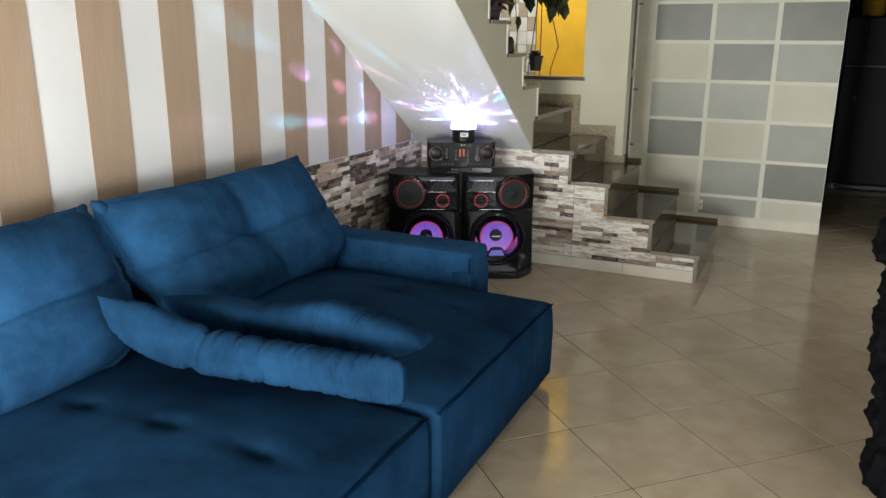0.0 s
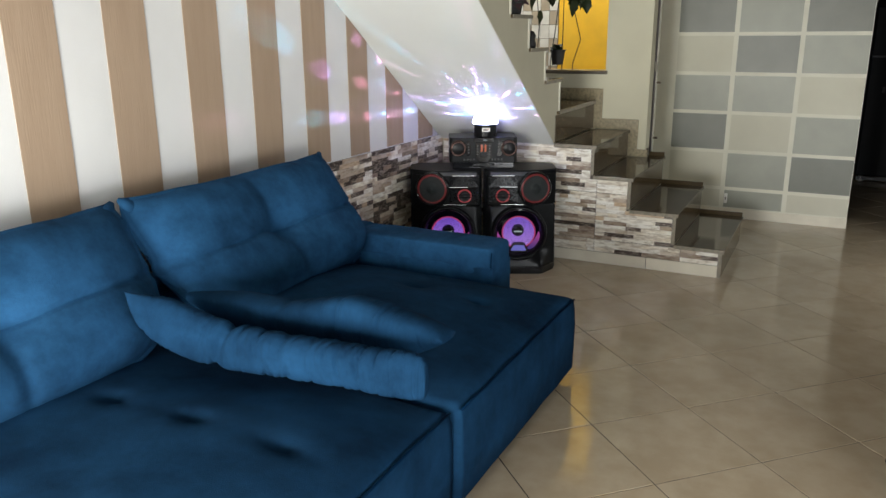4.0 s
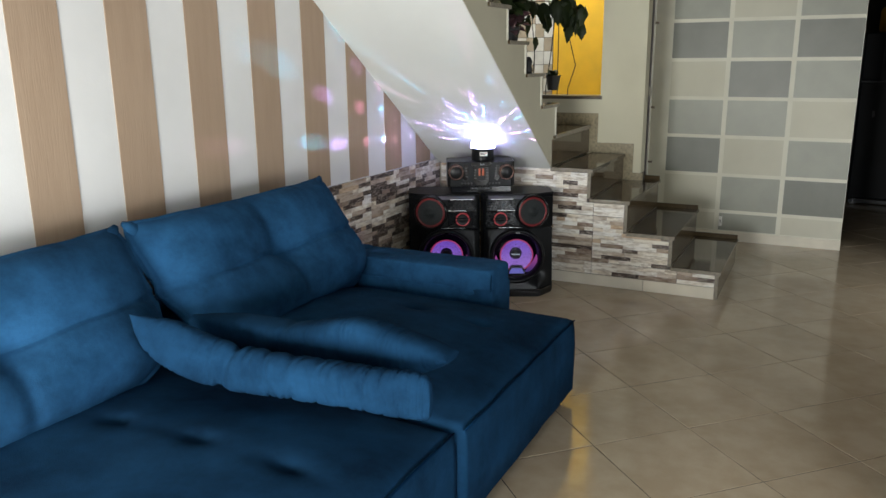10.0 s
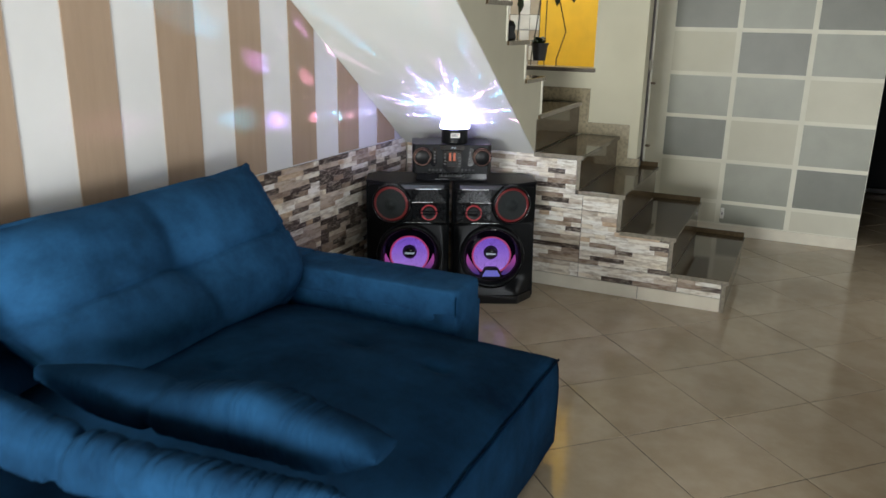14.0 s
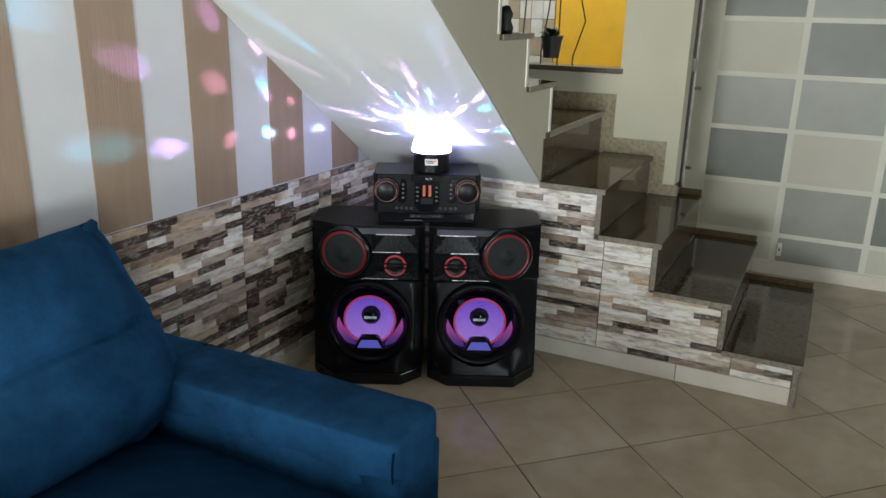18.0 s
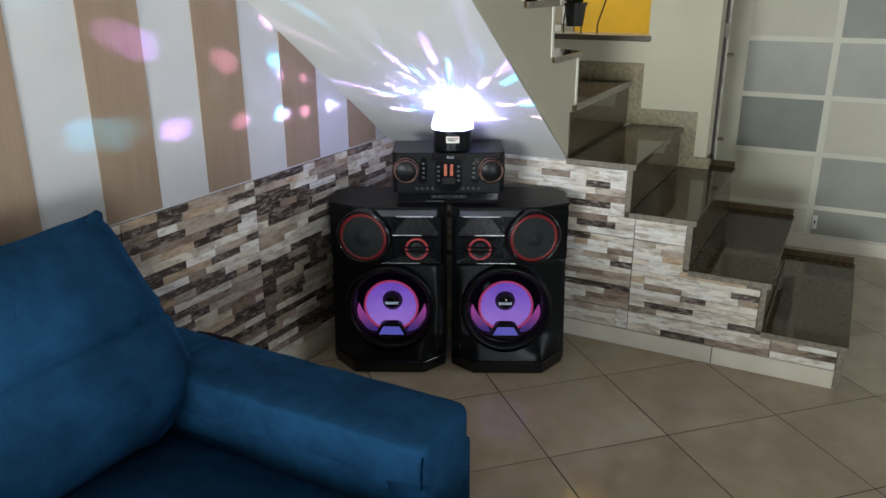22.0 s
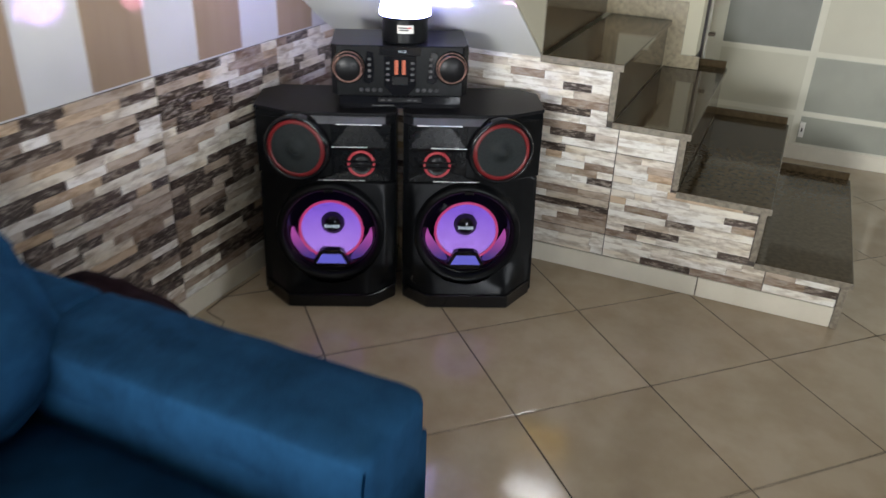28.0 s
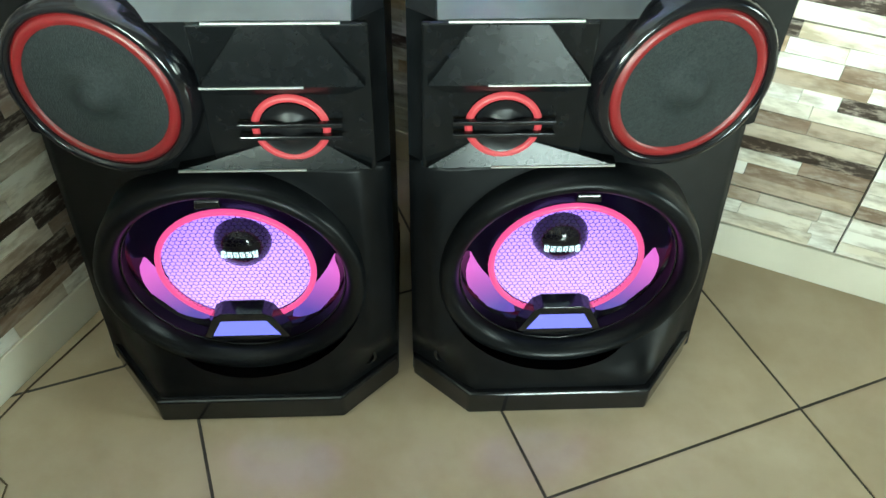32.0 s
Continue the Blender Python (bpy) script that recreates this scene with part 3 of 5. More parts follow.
def seat(x0, x1, y0, y1, z0, z1, tufts, dome=0.05, nx=64, ny=64, edge=0.016):
    """An upholstered block: sloping round edges, domed top, button dips."""
    bm = bmesh.new()
    rows = []
    for j in range(ny + 1):
        row = []
        for i in range(nx + 1):
            u, v = i / nx, j / ny
            x, y = x0 + (x1 - x0) * u, y0 + (y1 - y0) * v
            d = min(u * (x1 - x0), (1 - u) * (x1 - x0), v * (y1 - y0), (1 - v) * (y1 - y0))
            z = z1 + dome * (1 - abs(2 * u - 1) ** 2.6) * (1 - abs(2 * v - 1) ** 2.6) - edge * max(0.0, 1 - d / 0.03) ** 2
            for tx, ty in tufts:
                q = ((x - tx) / 0.034) ** 2 + ((y - ty) / 0.02) ** 2
                z -= 0.040 * math.exp(-q) + 0.010 * math.exp(-q / 8)
                z -= 0.003 * math.exp(-((y - ty) / 0.012) ** 2) * math.exp(-((x - tx) / 0.12) ** 2)
            z += 0.006 * noise.noise(Vector((x * 3, y * 3, z0))) + 0.002 * noise.noise(Vector((x * 14, y * 14, z0)))
            row.append(bm.verts.new((x, y, z)))
        rows.append(row)
    for a, b in zip(rows, rows[1:]):
        for i in range(nx):
            bm.faces.new((a[i], a[i + 1], b[i + 1], b[i]))
    rim = rows[0][:-1] + [r[-1] for r in rows[:-1]] + rows[-1][:0:-1] + [r[0] for r in rows[:0:-1]]
    last = rim
    cx, cy = (x0 + x1) / 2, (y0 + y1) / 2
    for f in (0.12, 0.35, 0.65, 1.0):
        ring = []
        for v in rim:
            bulge = 0.005 * math.sin(math.pi * f)
            wob = 0.004 * noise.noise(Vector((v.co.x * 5, v.co.y * 5, f * 3)))
            o = Vector((math.copysign(1, v.co.x - cx) if abs(v.co.x - x0) < 1e-6 or abs(v.co.x - x1) < 1e-6 else 0,
                        math.copysign(1, v.co.y - cy) if abs(v.co.y - y0) < 1e-6 or abs(v.co.y - y1) < 1e-6 else 0, 0))
            p = v.co + o * (bulge + wob + 0.006)
            ring.append(bm.verts.new((p.x, p.y, v.co.z + (z0 - v.co.z) * f)))
        n = len(rim)
        for i in range(n):
            bm.faces.new((last[i], last[(i + 1) % n], ring[(i + 1) % n], ring[i]))
        last = ring
    bm.faces.new(last)
    return bm


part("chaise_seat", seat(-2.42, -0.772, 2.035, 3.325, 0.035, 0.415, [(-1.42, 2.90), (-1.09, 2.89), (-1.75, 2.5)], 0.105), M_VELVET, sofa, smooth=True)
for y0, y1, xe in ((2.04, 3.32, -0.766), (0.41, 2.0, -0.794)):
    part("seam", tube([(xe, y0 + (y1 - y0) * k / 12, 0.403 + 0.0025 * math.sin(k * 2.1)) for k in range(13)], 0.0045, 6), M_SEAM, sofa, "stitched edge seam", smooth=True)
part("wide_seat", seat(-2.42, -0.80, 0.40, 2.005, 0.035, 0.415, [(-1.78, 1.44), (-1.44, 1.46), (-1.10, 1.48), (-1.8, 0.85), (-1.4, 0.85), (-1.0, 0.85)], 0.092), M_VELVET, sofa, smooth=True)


def cushion_shape(length, shear):
    def shape(u, v, w):
        # u: along, v: thickness (front is negative), w: up
        a, b, c = rounded(u, v, w, 0.55, 9)
        fat = (1 - (0.62 if u > 0 else 0.80) * abs(u) ** (6 if u > 0 else 5)) * (1 - (0.55 if w > 0 else 0.80) * abs(w) ** 5)
        if w < 0:
            fat *= 1 + 0.08 * math.sin(math.pi * min(1, -w))
        else:
            fat *= 1 - 0.22 * math.sin(math.pi / 2 * w)
        b *= fat
        if v < 0:
            quilt = abs(math.sin(math.pi * (u + 1) / 2 * 2)) ** 0.45 * abs(math.sin(math.pi * (w + 1.0) / 2 * 2)) ** 0.45
            near = math.exp(-(u / 0.16) ** 2 - ((w + 0.0) / 0.26) ** 2)
            seam = 0.11 * math.exp(-(u / 0.016) ** 2) + 0.11 * math.exp(-(w / 0.030) ** 2)
            b += 0.20 * (1 - quilt) * (1 - 0.5 * max(abs(u), abs(w)) ** 4) + seam + 0.46 * near
            b -= 0.05 * noise.noise(Vector((u * 2.5, w * 2.5, length))) + 0.02 * noise.noise(Vector((u * 9, w * 6, 3.0)))
        c += 0.03 * noise.noise(Vector((u * 3, v * 2, w))) + (0.075 * abs(u) ** 8 if w > 0 else 0.22 * abs(u) ** 3 * -w) - 0.02 * (1 - u * u) * (1 if w > 0 else 0)
        a *= 1 + 0.012 * noise.noise(Vector((w * 3, v, 2.0))) - 0.085 * max(0.0, -w)
        a += shear * ((1 - w) / 2) ** 1.7
        return a, b, c
    return shape


def back_cushion(length, height, thick, shear):
    return puff(length / 2, thick / 2, height / 2, cushion_shape(length, shear), 62)


def cushion_seam(length, height, thick, shear, upright):
    """The sunk seam down the middle of a back cushion, or across it."""
    shape, pts = cushion_shape(length, shear), []
    for k in range(49):
        t = -0.93 + 1.86 * k / 48
        a, b, c = shape(0.0, -1.0, t) if upright else shape(t, -1.0, 0.0)
        pts.append((a * length / 2, b * thick / 2 - 0.0005, c * height / 2))
    return tube(pts, 0.0030, 6)


LEAN = 29
for cx, cy, cz, shear in ((-2.145, 2.69, 0.723, 0.135), (-2.145, 1.26, 0.719, 0.0)):
    c = part("back_cushion", back_cushion(1.42, 0.66, 0.28, shear), M_VELVET_LIT, sofa, "square-quilted blue velvet back cushion", smooth=True)
    c.matrix_basis = pose(cx, cy, cz, 0, 0, 90) @ pose(0, 0, 0, -LEAN, 0, 0)
    for sx in (-1, 1):
        ear = tube([(sx * 0.640, 0.0, 0.285), (sx * 0.678, -0.004, 0.318), (sx * 0.700, -0.006, 0.338)], [0.040, 0.026, 0.012], 8)
        for v in ear.verts:
            v.co.y *= 0.55
        e = part("corner_ear", ear, M_VELVET_LIT, sofa, "pinched cushion corner", smooth=True)
        e.matrix_basis = c.matrix_basis
    for upright in (True, False):
        p = part("seam", cushion_seam(1.42, 0.66, 0.28, shear, upright), M_SEAM, sofa, "sunk stitched seam", smooth=True)
        p.matrix_basis = c.matrix_basis
    p = part("piping", tube([(-0.69, -0.0, 0.335), (-0.4, 0.0, 0.318), (0, 0, 0.312), (0.4, 0.0, 0.318), (0.69, -0.0, 0.335)], 0.006, 6), M_SEAM, sofa, smooth=True)
    p.matrix_basis = c.matrix_basis


def arm_pad(u, v, w):
    a, b, c = rounded(u, v, w, 0.62, 11)
    c += (0.10 * (1 - v * v) + 0.05 * noise.noise(Vector((u * 4, v * 2, 1.0)))) * (1 if w > 0 else 0)
    b += 0.03 * noise.noise(Vector((u * 5, w, 4.0)))
    return a, b, c


part("arm_core", box(-2.40, -1.2105, 3.3225, 3.5815, 0.035, 0.50, 0.010, 3), M_VELVET_LIT, sofa, "upholstered armrest side", smooth=True)
part("arm_back", box(-2.40, -2.05, 3.330, 3.574, 0.30, 0.610, 0.035, 4), M_VELVET_LIT, sofa, "rear block of the armrest", smooth=True)
arm = part("armrest", puff(0.432, 0.128, 0.082, arm_pad, 34), M_VELVET_LIT, sofa, "padded blue velvet armrest", smooth=True)
arm.location = (-1.642, 3.452, 0.517)
part("seam", tube([(-1.2175, 3.328, 0.45), (-1.2165, 3.325, 0.545), (-1.218, 3.335, 0.578)], 0.0026, 6), M_SEAM, sofa, "stitched edge seam", smooth=True)
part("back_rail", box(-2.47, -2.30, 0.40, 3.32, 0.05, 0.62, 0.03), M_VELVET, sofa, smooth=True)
for fx, fy in ((-0.9, 3.22), (-0.9, 2.12), (-0.92, 1.9), (-0.92, 0.52), (-2.3, 3.22), (-2.3, 0.52)):
    part("foot", lathe([(0.0, 0.036), (0.022, 0.036), (0.017, -0.02), (0.0, -0.02)], 12, Matrix.Translation((fx, fy, 0))), M_POT, sofa)


def roll_pillow(spine, top, low, fat, wrinkle, seedv):
    """A soft roll along a spine; top, low and fat are its reach up, down and sideways at even steps."""
    pts = [Vector(p) for p in spine]
    bm = bmesh.new()
    rings, N, S = [], 420, 56

    def cat(vals, f):
        f = f * (len(vals) - 1)
        i = min(int(f), len(vals) - 2)
        f -= i
        a, b, c, d = vals[max(i - 1, 0)], vals[i], vals[i + 1], vals[min(i + 2, len(vals) - 1)]
        return 0.5 * (2 * b + (c - a) * f + (2 * a - 5 * b + 4 * c - d) * f * f + (3 * b - a - 3 * c + d) * f ** 3)
    for k in range(N + 1):
        f = k / N
        p = cat(pts, f)
        d = (cat(pts, min(1, f + 0.01)) - cat(pts, max(0, f - 0.01))).normalized()
        side = d.cross(Vector((0, 0, 1))).normalized()
        up = side.cross(d)
        h, l, w = max(0.003, cat(top, f)), max(0.003, cat(low, f)), max(0.003, cat(fat, f))
        if f > 0.84:
            round_end = math.sqrt(max(0.0, 1 - ((f - 0.84) / 0.16) ** 2))
            h, l = h * (0.15 + 0.85 * round_end), l * (0.55 + 0.45 * round_end)
        ring = []
        for s in range(S):
            a = 2 * math.pi * s / S
            ca, sa = math.cos(a), math.sin(a)
            r = Vector((math.copysign(abs(ca) ** 0.8, ca) * w, 0, math.copysign(abs(sa) ** 0.75, sa) * (h if sa > 0 else l)))
            # rounded pleats with narrow valleys, each running part of the way round
            warp = 0.55 * noise.noise(Vector((f * 4, a * 0.4, seedv))) + 0.10 * math.sin(a + seedv)
            ph = f * 19 + warp
            valley = 1 - abs(math.sin(math.pi * ph)) ** 0.55
            ph2 = f * 47 + 1.6 * warp + 0.25 * math.sin(2 * a)
            fine = 1 - abs(math.sin(math.pi * ph2)) ** 0.6
            live = max(0.0, 0.45 + 1.3 * noise.noise(Vector((math.floor(ph) * 3.7, a * 0.55, seedv + 5))))
            live2 = max(0.0, 0.35 + 1.3 * noise.noise(Vector((math.floor(ph2) * 2.3, a * 0.7, seedv + 8))))
            zone = 0.30 + 0.70 * math.exp(-((f - 0.60) / 0.20) ** 2)
            tuck = math.exp(-((f - 0.37 - 0.018 * math.sin(a)) / 0.014) ** 2)
            fold = 1 - wrinkle * (zone * (0.24 * live * valley + 0.17 * live2 * fine) + 0.22 * tuck) + 0.06 * noise.noise(Vector((f * 6, a, seedv)))
            ring.append(bm.verts.new(p + (side * r.x + up * r.z) * fold))
        rings.append(ring)
    for a, b in zip(rings, rings[1:]):
        for s in range(S):
            bm.faces.new((a[s], a[(s + 1) % S], b[(s + 1) % S], b[s]))
    bm.faces.new(rings[0][::-1])
    bm.faces.new(rings[-1])
    return bm


def loose_pillow(label, mat, *args):
    ob = part("throw_pillow", roll_pillow(*args), mat, smooth=True)
    ob.matrix_basis = SOFA
    return tagged(ob, label, "pillow", "loose roll pillows on the sofa")


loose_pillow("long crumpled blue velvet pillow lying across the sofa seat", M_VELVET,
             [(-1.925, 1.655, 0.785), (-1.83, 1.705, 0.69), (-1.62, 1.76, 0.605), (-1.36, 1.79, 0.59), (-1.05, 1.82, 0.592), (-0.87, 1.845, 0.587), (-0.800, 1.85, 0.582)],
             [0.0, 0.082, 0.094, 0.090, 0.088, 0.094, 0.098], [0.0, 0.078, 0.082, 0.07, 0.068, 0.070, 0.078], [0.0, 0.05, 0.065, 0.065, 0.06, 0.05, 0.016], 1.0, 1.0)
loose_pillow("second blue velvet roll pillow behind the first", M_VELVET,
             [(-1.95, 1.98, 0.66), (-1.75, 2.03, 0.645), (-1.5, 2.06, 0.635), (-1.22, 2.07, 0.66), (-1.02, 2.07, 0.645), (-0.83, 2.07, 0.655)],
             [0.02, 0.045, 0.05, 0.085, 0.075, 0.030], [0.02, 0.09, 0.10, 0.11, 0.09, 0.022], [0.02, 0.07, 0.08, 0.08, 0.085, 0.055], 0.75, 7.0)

# ---- loudspeakers ----
ANG = 26.6
SP_L, SP_R = pose(-2.1175, 4.590, 0, 0, 0, ANG), pose(-1.6475, 4.826, 0, 0, 0, ANG)
FACE = pose(0, 0, 0, 90, 0, 0)      # local z turned to look out of the front (-y)


def face(x, y, z, turn=0.0):
    """A pose whose z looks out of the front, turned about the upright by turn degrees."""
    return pose(x, y, z, 90, 0, 0) if not turn else pose(x, y, z, 0, 0, turn) @ FACE


def hex_grille(R, pitch, wire):
    """Flat honeycomb bars within a circle."""
    bm = bmesh.new()
    s = pitch / math.sqrt(3)
    seen = set()
    n = int(R / pitch) + 2
    for i in range(-n, n + 1):
        for j in range(-n, n + 1):
            cx, cy = pitch * (i + 0.5 * (j % 2)), pitch * 0.8660254 * j
            if math.hypot(cx, cy) > R:
                continue
            ring = [(cx + s * math.cos(radians(30 + 60 * k)), cy + s * math.sin(radians(30 + 60 * k))) for k in range(6)]
            for k in range(6):
                a, b = ring[k], ring[(k + 1) % 6]
                key = (round((a[0] + b[0]) * 5e3), round((a[1] + b[1]) * 5e3))
                if key in seen:
                    continue
                seen.add(key)
                dx, dy = b[0] - a[0], b[1] - a[1]
                q = wire / math.hypot(dx, dy) / 2
                nx, ny = -dy * q, dx * q
                bm.faces.new([bm.verts.new((a[0] + nx, a[1] + ny, 0)), bm.verts.new((b[0] + nx, b[1] + ny, 0)), bm.verts.new((b[0] - nx, b[1] - ny, 0)), bm.verts.new((a[0] - nx, a[1] - ny, 0))])
    return bm


def loudspeaker(m, o):
    """o: -1 with the midrange on the local left, 1 on the right."""
    sp = thing("loudspeaker", m, "black floor loudspeaker with a lit violet woofer and red-ringed midrange", "loudspeaker", "pair of loudspeakers in the corner")
    H, CUT = 0.742, 0.487
    plan = [(o * 0.262, 0.095), (o * 0.075, 0.012), (o * 0.01, 0.0), (-o * 0.215, 0.0), (-o * 0.25, 0.03), (-o * 0.25, 0.37), (o * 0.20, 0.37), (o * 0.262, 0.30)]
    part("cabinet", prism(plan, "z", CUT + 0.0005, H - 0.034), M_BLACK, sp)
    # sloping front edge under the top panel: a bright gloss facet from the midrange to the inner side
    rim = bmesh.new()
    lo_r = [rim.verts.new((x, y, H - 0.0335)) for x, y in plan]
    hi_r = [rim.verts.new((x, y, H - 0.012)) for x, y in [(o * 0.262, 0.112), (o * 0.140, 0.038), (o * 0.03, 0.026), (-o * 0.215, 0.026), (-o * 0.248, 0.05), (-o * 0.248, 0.37), (o * 0.20, 0.37), (o * 0.262, 0.30)]]
    for i in range(8):
        rim.faces.new((lo_r[i], lo_r[(i + 1) % 8], hi_r[(i + 1) % 8], hi_r[i]))
    rim.faces.new(hi_r)
    rim.faces.new(lo_r[::-1])
    part("rim", rim, M_BLACK, sp)
    # band is greyed to show the light its black gloss edge reflects
    band = prism([(o * 0.090, -0.0012), (-o * 0.213, -0.0012), (-o * 0.213, 0.0012), (o * 0.090, 0.0012)], "z", 0.0, 0.034, bevel=0.0006)
    for v in band.verts:
        if v.co.z > 0.02 and v.co.x * o > 0:
            v.co.x += o * 0.060
    band.transform(pose(0, -0.002, H - 0.0345) @ pose(0, 0, 0, -51))
    part("top_band", band, M_BAND, sp, "gloss top edge, greyed for its reflection")
    top = prism([(o * 0.266, 0.104), (o * 0.140, 0.032), (o * 0.03, 0.020), (-o * 0.217, 0.020), (-o * 0.252, 0.045), (-o * 0.252, 0.372), (o * 0.202, 0.372), (o * 0.266, 0.302)], "z", H - 0.0115, H, bevel=0.002)
    part("top_panel", top, M_TOP, sp, "matt black top panel")

    def front(x):
        d = x * o
        return 0.012 * (d - 0.01) / 0.065 if 0.01 < d < 0.075 else (0.012 + 0.100 * (d - 0.075) / 0.177 if d >= 0.075 else (0.03 * (-d - 0.215) / 0.035 if d < -0.215 else 0.0))

    def base_front(x):
        d = abs(x)
        return 0.0 if d < 0.150 else (0.12 if x * o > 0 else 0.085) * min(1.0, (d - 0.150) / 0.098)

    def proud(z):
        """How far the lower cabinet swells forward."""
        return 0.074 * max(0.0, CUT - 0.004 - z) / CUT
    # lower baffle round the woofer's opening
    wz, wx = 0.291, 0.008 * -o
    bm, rows = bmesh.new(), []
    seg, steps = 96, (0.0, 0.12, 0.25, 0.4, 0.55, 0.7, 0.85, 1.0)
    for k in range(seg):
        a = 2 * math.pi * k / seg
        c, q = math.cos(a), math.sin(a)
        reach = min(((0.262 if o > 0 else 0.25) - wx if c > 0 else (0.25 if o > 0 else 0.262) + wx) / max(abs(c), 1e-6), ((CUT - wz) if q > 0 else wz) / max(abs(q), 1e-6))
        ring = []
        for f in steps:
            r = min(0.196, reach - 0.002) + (reach - min(0.196, reach - 0.002)) * f
            x, z = wx + r * c, wz + r * q
            mix = min(1.0, max(0.0, (0.16 - z) / 0.08))
            ring.append(bm.verts.new((x, front(x) * (1 - mix) + base_front(x) * mix - proud(z), z)))
        ring.append(bm.verts.new((ring[-1].co.x, 0.36, ring[-1].co.z)))
        rows.append(ring)
    for k in range(seg):
        p, q = rows[k], rows[(k + 1) % seg]
        for i in range(len(steps)):
            bm.faces.new((p[i], q[i], q[i + 1], p[i + 1]))
    bm.faces.new([r[-1] for r in rows])
    low = part("lower_cabinet", bm, M_BLACK, sp)
    for f in low.data.polygons:
        f.use_smooth = f.normal.y < -0.5
    kick = [(o * 0.256, 0.046), (o * 0.155, -0.077), (-o * 0.155, -0.077), (-o * 0.249, 0.010), (-o * 0.253, 0.362), (o * 0.256, 0.362)]
    part("plinth", prism(kick, "z", 0.0, 0.055, bevel=0.004), M_GLOSS, sp, "gloss black plinth")
    # woofer
    W = face(wx, -0.040, wz)
    part("woofer_bezel", lathe([(0.166, -0.052), (0.168, -0.030), (0.173, -0.010), (0.182, 0.000), (0.192, 0.001), (0.199, -0.006), (0.203, -0.03), (0.198, -0.17), (0.12, -0.17)], 64, W), M_BLACK, sp, "matt black woofer bezel", smooth=True)
    part("bezel_rim", torus(0.1675, 0.0022, W @ Matrix.Translation((0, 0, -0.030)), 64, 6), M_GLOSS, sp, "thin gloss inner rim", smooth=True)
    part("woofer_bowl", lathe([(0.0, -0.152), (0.125, -0.135), (0.135, -0.09), (0.168, -0.050)], 48, W), M_GLOSS, sp, smooth=True)
    part("lit_cone", lathe([(0.036, -0.118), (0.060, -0.098), (0.088, -0.072), (0.113, -0.050)], 48, W), G_CONE, sp, "glowing violet speaker cone", smooth=True)
    part("lit_ring", torus(0.117, 0.0050, W @ Matrix.Translation((0, 0, -0.044)), 48, 8), G_RING, sp, "pink light ring", smooth=True)
    cap = part("dust_cap", lathe([(0.0, -0.074), (0.020, -0.076), (0.036, -0.084), (0.044, -0.098), (0.047, -0.118)], 32, W), M_GLOSS, sp, "gloss black dust cap", smooth=True)
    logo = bmesh.new()
    for k in range(6):
        box(-0.029 + k * 0.0098, -0.0215 + k * 0.0098, -0.0065, 0.0045, -0.0795, -0.0735, bm=logo)
    logo.transform(W)
    part("cap_mark", logo, G_TEXT, cap, "pale logo bars")
    g = hex_grille(0.112, 0.0085, 0.0010)
    g.transform(W @ Matrix.Translation((0, 0, -0.0425)))
    part("grille", g, M_GLOSS, sp, "honeycomb speaker grille")
    # lit side lobes: pointed almond windows in the bowl on both sides of the cone
    for s in (-1, 1):
        lobe, rings = bmesh.new(), []
        for k in range(25):
            t = k / 24
            a = radians(270 + s * (28 + 62 * t))
            w = 0.0165 * math.sin(math.pi * t ** 0.8) ** 0.8 + 0.0005
            rings.append([lobe.verts.new(W @ Vector(((0.146 + 0.003 * t + w * f) * math.cos(a), (0.146 + 0.003 * t + w * f) * math.sin(a), -0.066 + 0.010 * f))) for f in (-1.0, -0.5, 0.0, 0.5, 1.0)])
        for p, q in zip(rings, rings[1:]):
            for i in range(4):
                lobe.faces.new((p[i], q[i], q[i + 1], p[i + 1]))
        part("lit_lobe", lobe, G_LOBE, sp, "dim violet side light", smooth=True)
    br = prism([(-0.070, -0.128), (-0.046, -0.078), (-0.032, -0.070), (0.032, -0.070), (0.046, -0.078), (0.070, -0.128), (0.057, -0.128), (0.036, -0.088), (-0.036, -0.088), (-0.057, -0.128)], "z", -0.042, -0.012, bevel=0.0012)
    br.transform(W)
    part("bridge", br, M_GLOSS, sp, "black trapezoid bridge")
    lw = prism([(-0.056, -0.130), (-0.035, -0.0885), (0.035, -0.0885), (0.056, -0.130)], "z", -0.026, -0.018)
    lw.transform(W)
    part("lit_window", lw, G_WINDOW, sp, "blue-violet lit window")
    lip = prism([(-0.070, -0.131), (0.070, -0.131), (0.052, -0.152), (-0.052, -0.152)], "z", -0.044, -0.022, bevel=0.002)
    lip.transform(W)
    part("window_lip", lip, M_GLOSS, sp, "gloss lip under the lit window")
    tab = prism([(-0.018, 0.174), (0.018, 0.174), (0.016, 0.186), (-0.016, 0.186)], "z", 0.006, 0.0125, bevel=0.0015)
    tab.transform(W)
    part("bezel_tab", tab, M_GLOSS, sp, "small gloss tab on the bezel")
    # midrange, turned outwards
    Q = face(o * 0.105, 0.000, 0.614, o * 12)
    part("midrange_bezel", lathe([(0.106, 0.000), (0.108, 0.008), (0.112, 0.011), (0.118, 0.009), (0.1225, 0.001), (0.124, -0.02), (0.126, -0.13)], 56, Q), M_GLOSS, sp, "gloss black midrange bezel", smooth=True)
    part("midrange_ring", lathe([(0.091, 0.003), (0.094, 0.008), (0.101, 0.0085), (0.107, 0.004), (0.109, -0.004)], 56, Q), M_RED, sp, "red ring", smooth=True)
